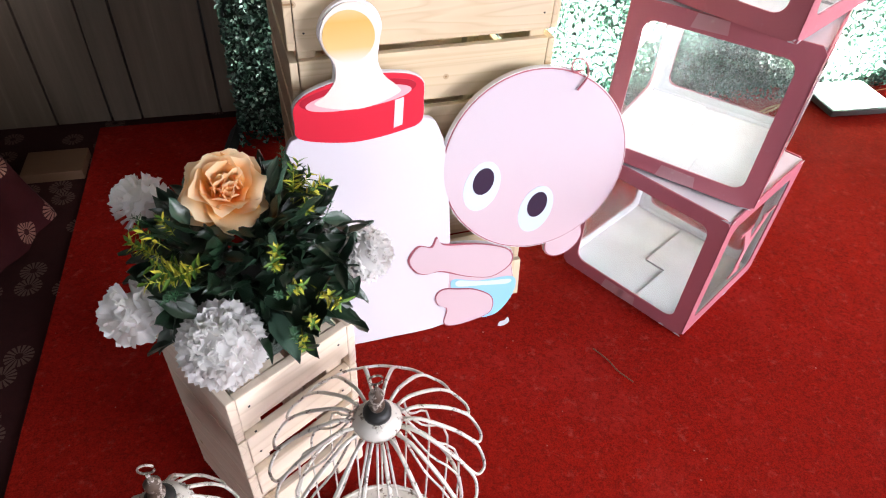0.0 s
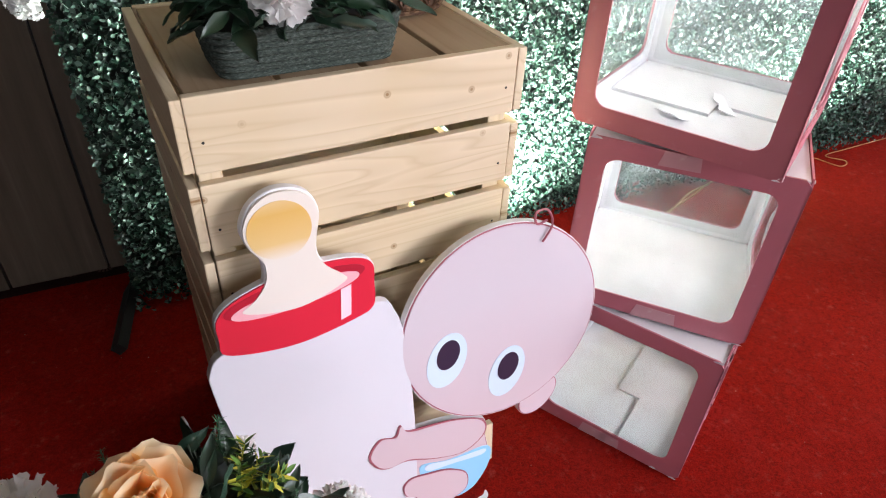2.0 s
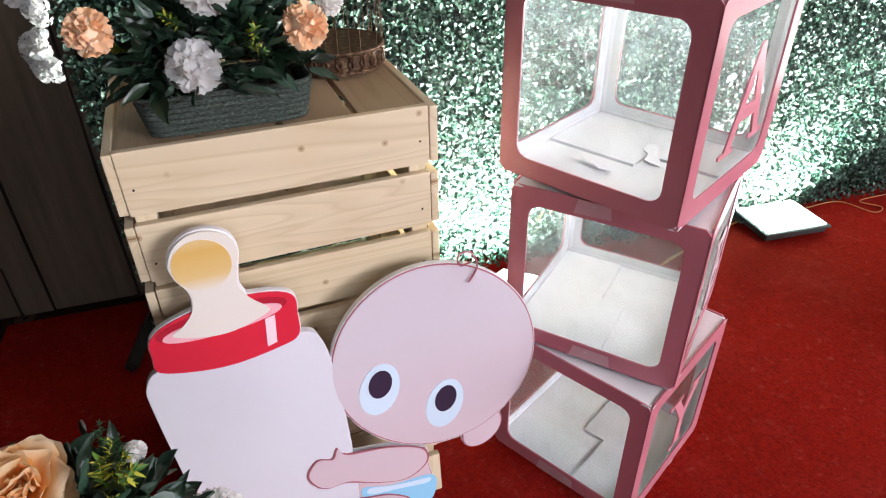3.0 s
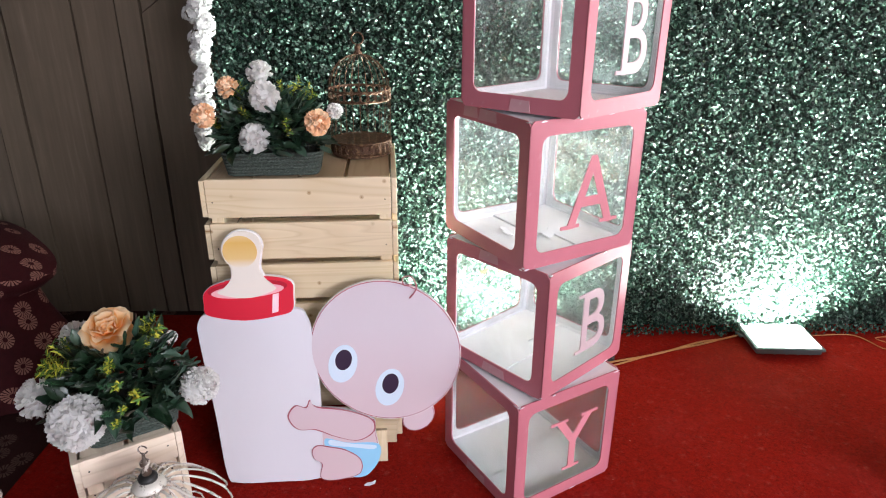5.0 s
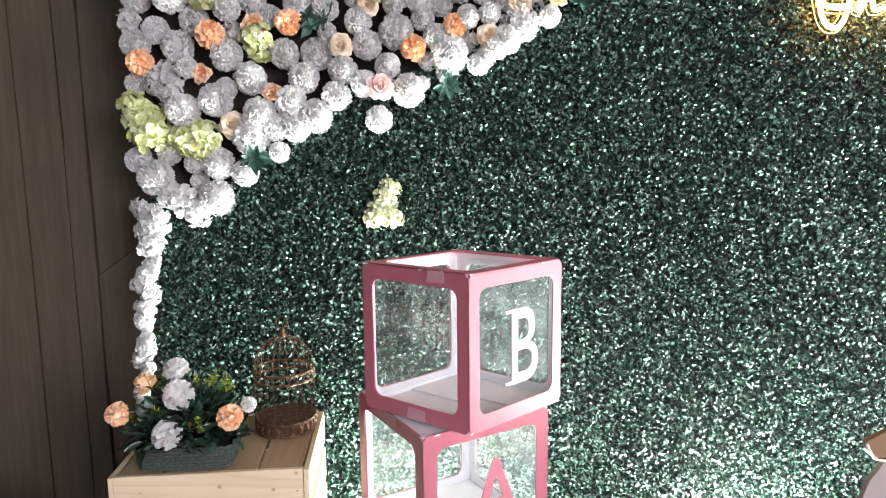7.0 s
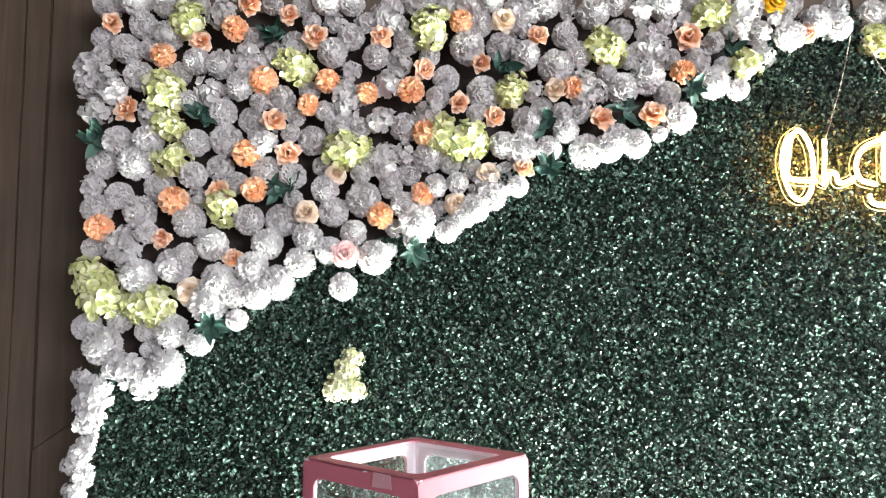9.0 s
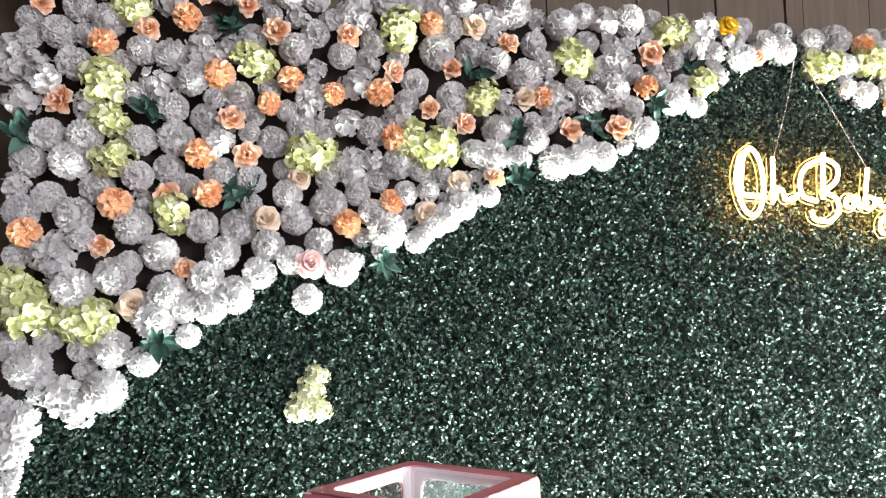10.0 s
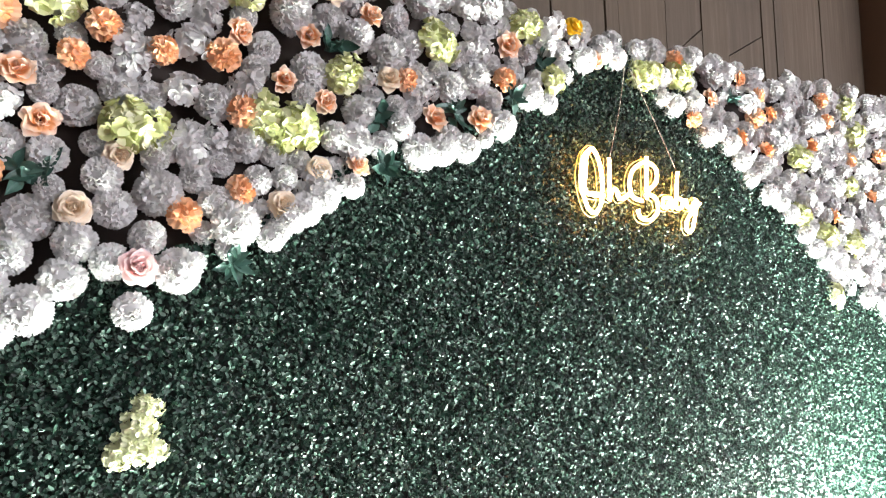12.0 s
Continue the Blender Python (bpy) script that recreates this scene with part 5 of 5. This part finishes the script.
white_cage(pose(0.190, 0.575, 0.004), 0.118, 0.425, 18, "large white wire bird cage with chipped paint")
white_cage(pose(-0.034, 0.540, 0.004), 0.066, 0.395, 14, "small white wire bird cage with chipped paint")


# ---- the stack of see-through boxes ----
S, FR = 0.295, 0.030


def frame_bm(w, h, edge, t, radius):
    """A card side with a round-cornered window: x and z in the plane, y is its thickness."""
    bm = bmesh.new()
    n = 5
    inner = rounded(edge, w - edge, edge, h - edge, radius, n)
    outer = []
    for cx, cz in ((w, h), (0, h), (0, 0), (w, 0)):
        ax, az = (cx, cz)
        k = {(w, h): ((w, h - radius - edge), (w - radius - edge, h)), (0, h): ((radius + edge, h), (0, h - radius - edge)), (0, 0): ((0, radius + edge), (radius + edge, 0)), (w, 0): ((w - radius - edge, 0), (w, radius + edge))}[(cx, cz)]
        for i in range(n + 1):
            u = i / n
            if u <= 0.5:
                p = (k[0][0] + (ax - k[0][0]) * u * 2, k[0][1] + (az - k[0][1]) * u * 2)
            else:
                p = (ax + (k[1][0] - ax) * (u * 2 - 1), az + (k[1][1] - az) * (u * 2 - 1))
            outer.append(p)
    m = len(inner)
    rings = [[bm.verts.new((p[0], y, p[1])) for p in line] for line, y in ((outer, 0), (inner, 0), (inner, t), (outer, t))]
    for a, b in zip(rings, rings[1:] + rings[:1]):
        for i in range(m):
            bm.faces.new((a[i], a[(i + 1) % m], b[(i + 1) % m], b[i]))
    bmesh.ops.recalc_face_normals(bm, faces=bm.faces[:])
    return bm


def letter_mesh(char, height):
    """A letter of card, with slab serifs."""
    cu = bpy.data.curves.new("letter", "FONT")
    cu.body, cu.size, cu.extrude, cu.align_x, cu.offset = char, height * 1.38, 0.0012, "CENTER", 0.001
    ob = bpy.data.objects.new("letter", cu)
    scene.collection.objects.link(ob)
    me = bpy.data.meshes.new_from_object(ob.evaluated_get(bpy.context.evaluated_depsgraph_get()))
    bpy.data.objects.remove(ob)
    bm = bmesh.new()
    bm.from_mesh(me)
    bmesh.ops.scale(bm, vec=(0.86, 1, 1), verts=bm.verts[:])
    xs = [v.co.x for v in bm.verts]
    h = max(v.co.y for v in bm.verts)
    feet = {"B": ((min(xs) + 0.006, 0.0, 0.05), (min(xs) + 0.006, h, 0.05)), "A": ((min(xs) + 0.010, 0, 0.048), (max(xs) - 0.010, 0, 0.048)), "Y": ((0, 0, 0.05), (min(xs) + 0.012, h, 0.05), (max(xs) - 0.012, h, 0.05))}[char]
    for x, y, w in feet:
        bmesh.ops.create_cube(bm, size=1, matrix=Matrix.Translation((x, y + (0.0035 if y == 0 else -0.0035), 0.0)) @ Matrix.Diagonal((w, 0.007, 0.0026, 1)))
    bm.transform(Matrix.Rotation(radians(90), 4, "X"))
    return bm


def see_through_box(m, letter, letter_material, label, torn=False, top=False):
    """A pink card box with clear windows. Its front corner is the origin; x runs along one face and y along the other."""
    ob = empty("display_box", m, label, "display box", "stacked letter boxes")
    t = 0.003
    # four sides: face with the letter, left face, and the two behind
    faces = (pose(0, 0, 0), pose(0, S, 0, 0, 0, -90), pose(S, 0, 0, 0, 0, 90), pose(S, S, 0, 0, 0, 180))
    for i, f in enumerate(faces):
        part("side_frame", frame_bm(S, S, FR, t, 0.020), PINK, ob, "pink card frame", m=f)
        part("side_lining", frame_bm(S - 0.006, S - 0.006, FR - 0.004, 0.0014, 0.018), WHITE_CARD, ob, "white inner side of the card", m=f @ Matrix.Translation((0.003, t + 0.0008, 0.003)))
        pane = bmesh.new()
        bmesh.ops.create_grid(pane, x_segments=8, y_segments=8, size=0.5, matrix=Matrix.Translation((S / 2, t + 0.004, S / 2)) @ Matrix.Rotation(radians(90), 4, "X") @ Matrix.Diagonal((S - 0.03, S - 0.03, 1, 1)))
        g = random.Random(i + len(label))
        for v in pane.verts:
            v.co.y += g.uniform(-0.0008, 0.0008)
        p = part("pane", pane, FILM, ob, "clear plastic film", m=f, smooth=True)
        p.visible_shadow = False
    part("bottom", box_bm(t + 0.001, S - t - 0.001, t + 0.001, S - t - 0.001, 0.002, 0.005), WHITE_CARD, ob, "white card bottom")
    g = random.Random(ord(letter) + len(label))
    turn = Matrix.Translation((S / 2, S / 2, 0)) @ turn_z(radians(90) * g.randrange(4)) @ Matrix.Translation((-S / 2, -S / 2, 0))
    for ring, z in (([(0.008, 0.008), (0.17, 0.008), (0.17, 0.13), (0.125, 0.13), (0.125, 0.287), (0.008, 0.287)], 0.0064), ([(0.1735, 0.008), (0.287, 0.008), (0.287, 0.287), (0.1285, 0.287), (0.1285, 0.1335), (0.1735, 0.1335)], 0.0100)):
        part("flap", slab_bm(ring, -z, -0.0054), WHITE_CARD, ob, "interlocked bottom flap", m=turn @ Matrix.Rotation(radians(-90), 4, "X"))
    if torn:
        for x, z, w in ((0.13, 0.20, 0.030), (0.17, 0.17, 0.018), (0.11, 0.155, 0.014)):
            ring = [(x - w, z), (x - 0.4 * w, z + 0.45 * w), (x + 0.1 * w, z + 0.15 * w), (x + w, z + 0.4 * w), (x + 0.6 * w, z - 0.3 * w), (x - 0.2 * w, z - 0.5 * w)]
            part("paper_scrap", slab_bm(ring, 0.0005, 0.0012), SCRAP, ob, "torn tan scrap stuck to the film", m=faces[3])
    if top:
        part("top_frame", frame_bm(S, S, FR, t, 0.020), PINK, ob, "pink card top with an open window", m=Matrix.Translation((0, 0, S)) @ Matrix.Rotation(radians(-90), 4, "X"))
    else:
        part("top_panel", box_bm(t + 0.001, S - t - 0.001, t + 0.001, S - t - 0.001, S - 0.005, S - 0.002), WHITE_CARD, ob, "white card top")
    part("letter", letter_mesh(letter, 0.152), letter_material, ob, "card letter stuck to the film", m=Matrix.Translation((S / 2 + 0.016, -0.001, 0.070)))
    for k in range(9):
        # white scuffs where the printed paper has worn off the edges
        f = faces[k % 2]
        w, h, z = g.uniform(0.005, 0.020), g.uniform(0.0015, 0.004), g.choice((0.0, S - 0.004, S - 0.004))
        x = g.choice((0.002, S - w - 0.002, g.uniform(0.02, S - 0.05)))
        ring = [(0, 0), (0.4 * w, -0.0004), (w, 0.0006), (0.85 * w, 0.7 * h), (0.5 * w, h), (0.2 * w, 0.6 * h)]
        part("scuff", slab_bm(ring, 0, 0.0006), WHITE_CARD, ob, "white worn paper edge", m=f @ Matrix.Translation((x, -0.0007, z + 0.0005)))
    if letter == "A":
        # torn flaps that stand up from the bottom
        for x, y, a, w, tilt in ((0.15, 0.10, 25, 0.075, 14), (0.09, 0.15, 70, 0.050, 20)):
            ring = [(0, 0), (w, 0.003), (0.95 * w, 0.022), (0.55 * w, 0.028), (0.4 * w, 0.020), (0.05 * w, 0.026)]
            part("torn_flap", slab_bm(ring, 0, 0.0012), WHITE_CARD, ob, "torn white flap of card", m=Matrix.Translation((x, y, 0.0088)) @ turn_z(radians(a)) @ Matrix.Rotation(radians(-90 + tilt), 4, "X"))
    for k in range(2):
        w, z = g.uniform(0.03, 0.075), g.choice((S - 0.012, 0.012))
        part("tape", slab_bm([(0, -0.012), (w, -0.010), (w * 0.95, 0.011), (w * 0.1, 0.012)], 0, 0.0006), TAPE, ob, "clear sticky tape", m=pose(0, S, 0, 0, 0, -90) @ Matrix.Translation((g.uniform(0.03, S - 0.08), -0.0012, z)))
    return ob


see_through_box(pose(0.836, 0.8645, 0.005, 0, 0, 30.4), "Y", LETTER_PINK, "pink card box with clear windows and pink letter, lowest")
see_through_box(pose(0.885, 0.882, 0.304, 0, 0, 42.1), "B", LETTER_WHITE, "pink card box with torn clear windows and white letter", torn=True)
see_through_box(pose(0.832, 0.892, 0.603, 0, 0, 29.9), "A", LETTER_PINK, "pink card box with clear windows and rose letter")
# the topmost one is flattened front to back to fit the camera's view
flattened_box = see_through_box(pose(0, 0, 0), "B", LETTER_WHITE, "pink card box with clear windows and pale letter, topmost", top=True)
flattened_box.matrix_basis = pose(0.918, 0.888, 0.902, 0, 0, 1.5) @ Matrix.Diagonal((0.965, 0.78, 1.015, 1))
for piece in flattened_box.children:
    piece.matrix_basis = turn_z(radians(45)) @ piece.matrix_basis


# ---- the standing cutout of a bottle and a round pink figure ----
cut = empty("bottle_cutout", Matrix.Translation((0.26, 0.983, 0.004)) @ turn_z(radians(4.0)) @ Matrix.Rotation(radians(-7.4), 4, "X"), "printed foam board cutout of a white bottle and plain pink shapes", "cutout board")
bottle = flat_line([(-0.075, 0.004), (0.02, 0.001), (0.108, 0.003), (0.126, 0.03), (0.132, 0.20), (0.124, 0.36), (0.112, 0.42), (0.086, 0.445), (-0.02, 0.438), (-0.104, 0.440), (-0.130, 0.418), (-0.131, 0.37), (-0.112, 0.18), (-0.100, 0.03)], 5)
part("bottle_board", slab_bm(bottle, -0.0075, 0.006, 0.001), BOTTLE_WHITE, cut, "plain white bottle")
cap = flat_line([(-0.108, 0.437), (-0.06, 0.424), (-0.01, 0.421), (0.05, 0.430), (0.081, 0.442), (0.085, 0.478), (0.083, 0.507), (0.05, 0.521), (-0.015, 0.523), (-0.08, 0.508), (-0.109, 0.488), (-0.112, 0.46)], 5)
part("cap_board", slab_bm(widen(cap, 1.015), -0.006, 0.0058, 0.001), FOAM, cut)
part("bottle_cap", slab_bm(cap, -0.0086, -0.0059), RED_PRINT, cut, "glossy red bottle ring")
part("cap_shade", slab_bm(oval(-0.014, 0.496, 0.088, 0.019, 4), -0.0094, -0.008), DARK_RED_PRINT, cut, "dark red inner ring")
part("cap_rim", slab_bm(oval(-0.014, 0.4905, 0.080, 0.0155, 4), -0.0100, -0.009), PALE_RED_PRINT, cut)
part("cap_gleam", slab_bm([(0.036, 0.436), (0.050, 0.440), (0.054, 0.484), (0.040, 0.481)], -0.0094, -0.008), GLEAM_PRINT, cut, "pale gleam on the ring")
teat = flat_line([(-0.080, 0.488), (-0.04, 0.476), (0.0, 0.476), (0.046, 0.492), (0.044, 0.503), (0.026, 0.520), (0.015, 0.542), (0.020, 0.572), (0.024, 0.592), (0.016, 0.614), (-0.005, 0.626), (-0.030, 0.626), (-0.052, 0.612), (-0.063, 0.588), (-0.058, 0.566), (-0.046, 0.545), (-0.048, 0.520), (-0.064, 0.500)], 4)
part("teat_board", slab_bm(widen(teat, 1.03), -0.006, 0.0062, 0.001), FOAM, cut)
part("teat", slab_bm(teat, -0.0108, -0.0057), CREAM_PRINT, cut, "cream bottle teat")
part("teat_tip", slab_bm(oval(-0.023, 0.582, 0.037, 0.036), -0.0116, -0.0105), AMBER_PRINT, cut, "amber tip of the teat")
# the pink shapes: plain boards, each with a thin dark outline and a white margin


def pink_shape(name, ring, y, colour=None, margin=1.02, line=1.012):
    part(name + "_board", slab_bm(widen(ring, margin), y, 0.005), FOAM, cut)
    part(name + "_edge", slab_bm(widen(ring, line), y - 0.0007, y + 0.001), LINE_PRINT, cut)
    part(name + "_print", slab_bm(ring, y - 0.0014, y + 0.001), colour or SKIN_PRINT, cut, "plain pale pink shape")


pink_shape("ear", oval(0.362, 0.158, 0.040, 0.031, 40), -0.0045, margin=1.06, line=1.05)
pink_shape("body", flat_line([(0.135, 0.16), (0.245, 0.16), (0.256, 0.12), (0.262, 0.06), (0.235, 0.02), (0.20, 0.003), (0.145, 0.002), (0.118, 0.02), (0.112, 0.07), (0.125, 0.10)], 5), -0.0050)
pink_shape("head", oval(0.290, 0.331, 0.177, 0.163, -45, 64, 2.04), -0.0062)
part("blue_band", slab_bm(flat_line([(0.138, 0.112), (0.19, 0.098), (0.262, 0.092), (0.265, 0.05), (0.235, 0.008), (0.20, 0.004), (0.225, 0.03), (0.20, 0.062), (0.145, 0.078)], 5), -0.0072, -0.006), BLUE_PRINT, cut, "sky blue band")
part("band_gleam", slab_bm(flat_line([(0.150, 0.108), (0.20, 0.095), (0.255, 0.088), (0.250, 0.078), (0.20, 0.086), (0.150, 0.094)], 5), -0.0080, -0.007), PALE_BLUE_PRINT, cut)
pink_shape("arm", flat_line([(0.056, 0.178), (0.074, 0.202), (0.098, 0.196), (0.108, 0.214), (0.122, 0.196), (0.19, 0.184), (0.246, 0.160), (0.252, 0.128), (0.215, 0.106), (0.165, 0.118), (0.118, 0.140), (0.085, 0.140), (0.066, 0.152)], 5), -0.0086, margin=1.0, line=1.03)
pink_shape("foot", flat_line([(0.106, 0.082), (0.120, 0.094), (0.150, 0.088), (0.185, 0.078), (0.218, 0.052), (0.216, 0.016), (0.175, 0.003), (0.140, 0.001), (0.122, 0.012), (0.128, 0.045), (0.110, 0.060)], 5), -0.0088, margin=1.0, line=1.03)
for ex, ez, tilt in ((0.190, 0.305, -14), (0.297, 0.240, -14)):
    part("pale_oval", slab_bm(oval(ex - 0.002, ez, 0.033, 0.048, tilt), -0.0083, -0.007), PALE_BLUE_PRINT, cut, "plain pale blue oval")
    part("dark_oval", slab_bm(oval(ex, ez + 0.010, 0.019, 0.026, tilt), -0.0090, -0.008), NIGHT_PRINT, cut, "plain dark oval")
part("curl", tube_bm(smooth_line([(0.346, -0.012, 0.462), (0.362, -0.012, 0.486), (0.352, -0.012, 0.512), (0.332, -0.012, 0.512), (0.334, -0.012, 0.494), (0.352, -0.012, 0.496)], 6), 0.0018, 5), LINE_PRINT, cut)
part("prop_strut", box_bm(0.235, 0.285, 0.012, 0.024, 0.03, 0.115, 0.002), PINE_Z, cut, "small wooden prop behind the board")

tagged(part("twig", tube_bm(smooth_line([(0.652, 0.872, 0.006), (0.668, 0.838, 0.008), (0.676, 0.812, 0.007), (0.694, 0.784, 0.006)], 4), 0.0012, 5), BEAM), "thin dark twig lying on the red carpet", "scrap", "scraps")
# chips on the carpet
for x, y, a in ((0.503, 0.972, 25),):
    chip = slab_bm(flat_line([(-0.016, 0), (-0.006, 0.006), (0.004, 0.003), (0.015, 0.006), (0.010, -0.004), (-0.004, -0.006)], 3), 0, 0.003)
    tagged(part("foam_chip", chip, FOAM, m=Matrix.Translation((x, y, 0.0045)) @ turn_z(radians(a)) @ Matrix.Rotation(radians(-90), 4, "X")), "small torn white chip of foam on the carpet", "scrap", "scraps")

# ---- the second cutout, at the far side ----
toy = empty("figure_cutout", pose(1.672, 0.925, 0.006, -3, 0, 0), "printed foam board cutout of plain grey and blue shapes", "cutout board")
part("base_shape", slab_bm(flat_line([(0.048, 0.460), (0.062, 0.38), (0.095, 0.25), (0.125, 0.08), (0.16, 0.0), (0.45, 0.0), (0.52, 0.2), (0.48, 0.42), (0.30, 0.50), (0.10, 0.49)], 5), -0.005, 0.005, 0.001), GREY_PRINT, toy, "warm grey round shape")
part("upper_shape", slab_bm(flat_line([(0.048, 0.775), (0.032, 0.75), (0.017, 0.70), (0.013, 0.65), (0.05, 0.60), (0.15, 0.50), (0.35, 0.50), (0.42, 0.70), (0.38, 0.82), (0.25, 0.86), (0.10, 0.83)], 5), -0.008, 0.004, 0.001), GREY_PRINT, toy, "warm grey shape with a pale rim")
part("side_shape", slab_bm(flat_line([(-0.003, 0.625), (-0.001, 0.574), (0.015, 0.521), (0.037, 0.480), (0.065, 0.507), (0.085, 0.586), (0.078, 0.630), (0.052, 0.665), (0.028, 0.712), (0.016, 0.700), (0.008, 0.660)], 5), -0.011, 0.003, 0.001), TEAL_PRINT, toy, "pale blue lobe")
part("side_inner", slab_bm(flat_line([(0.018, 0.60), (0.022, 0.555), (0.040, 0.508), (0.062, 0.52), (0.078, 0.586), (0.062, 0.614), (0.035, 0.620)], 5), -0.013, -0.010), PALE_BLUE_PRINT, toy)
part("side_line", tube_bm(smooth_line([(0.020, -0.0132, 0.600), (0.024, -0.0132, 0.555), (0.045, -0.0132, 0.50)], 6), 0.0012, 5), GREY_CABLE, toy, "thin dark printed line")
part("crown_shape", slab_bm(flat_line([(0.024, 0.838), (0.045, 0.853), (0.15, 0.90), (0.30, 0.92), (0.36, 0.86), (0.20, 0.83), (0.052, 0.808)], 5), -0.014, -0.001, 0.001), BROWN_PRINT, toy)
part("crown_rim", tube_bm(smooth_line([(0.022, -0.015, 0.838), (0.045, -0.015, 0.806), (0.10, -0.015, 0.808), (0.20, -0.015, 0.826)], 6), 0.0028, 6), CREAM_PRINT, toy, "pale printed rim")
part("prop_strut", box_bm(0.22, 0.27, 0.010, 0.022, 0.0, 0.30, 0.002), PINE_Z, toy, "small wooden prop behind the board")

# ---- beside the carpet: a draped seat and a board ----
def draped_seat():
    """A low square seat under a loose printed cloth: pointed corners hang over, the skirt is drawn in below them and spreads on the floor."""
    bm = bmesh.new()
    rest = bm.verts.layers.float_vector.new("rest")
    turns = 96

    def ring(reach, z, fold, s, top):
        row = []
        for k in range(turns + 1):
            a = math.pi / 2 + 2 * math.pi * k / turns
            corner = abs(math.cos(2 * a)) ** 3
            r = reach * (0.80 + 0.20 * corner) * (1 + fold * (0.6 * math.sin(11 * a + 3 * z) + 0.4 * math.sin(23 * a)))
            v = bm.verts.new((r * math.cos(a), r * math.sin(a), max(z - 0.05 * corner * (reach / 0.4) ** 2 * (z > 0.3), 0.003)))
            v[rest] = (s * math.cos(a), s * math.sin(a), 0.0) if top else (3.0 + 0.34 * a, s, 0.0)
            row.append(v)
        return row

    def skin(rings):
        for lo, hi in zip(rings, rings[1:]):
            for k in range(turns):
                bm.faces.new((lo[k], lo[k + 1], hi[k + 1], hi[k]))

    skin([ring(r, z, 0.0, r, True) for r, z in ((0.40, 0.405), (0.37, 0.425), (0.30, 0.450), (0.20, 0.468), (0.10, 0.472), (0.004, 0.472))])
    skin([ring(r, z, f, 0.5 - z, False) for r, z, f in ((0.43, 0.003, 0.05), (0.405, 0.08, 0.045), (0.385, 0.16, 0.04), (0.350, 0.235, 0.03), (0.330, 0.300, 0.02), (0.360, 0.350, 0.012), (0.395, 0.385, 0.004), (0.40, 0.405, 0.0))])
    return bm


seat = empty("draped_seat", pose(-0.84, 1.42, 0.0, 0, 0, 4), "low square seat draped with dark red daisy-printed cloth", "draped seat")
part("cloth", draped_seat(), CLOTH, seat, "loose dark red printed cloth", smooth=True)
part("seat_block", box_bm(-0.19, 0.19, -0.19, 0.19, 0.0, 0.38, 0.02), DARK, seat)
bm = box_bm(-0.50, -0.362, 1.62, 1.72, -0.003, 0.022, 0.002)
tagged(part("wooden_board", bm, BEAM), "short flat brown board lying beside the red carpet", "board")
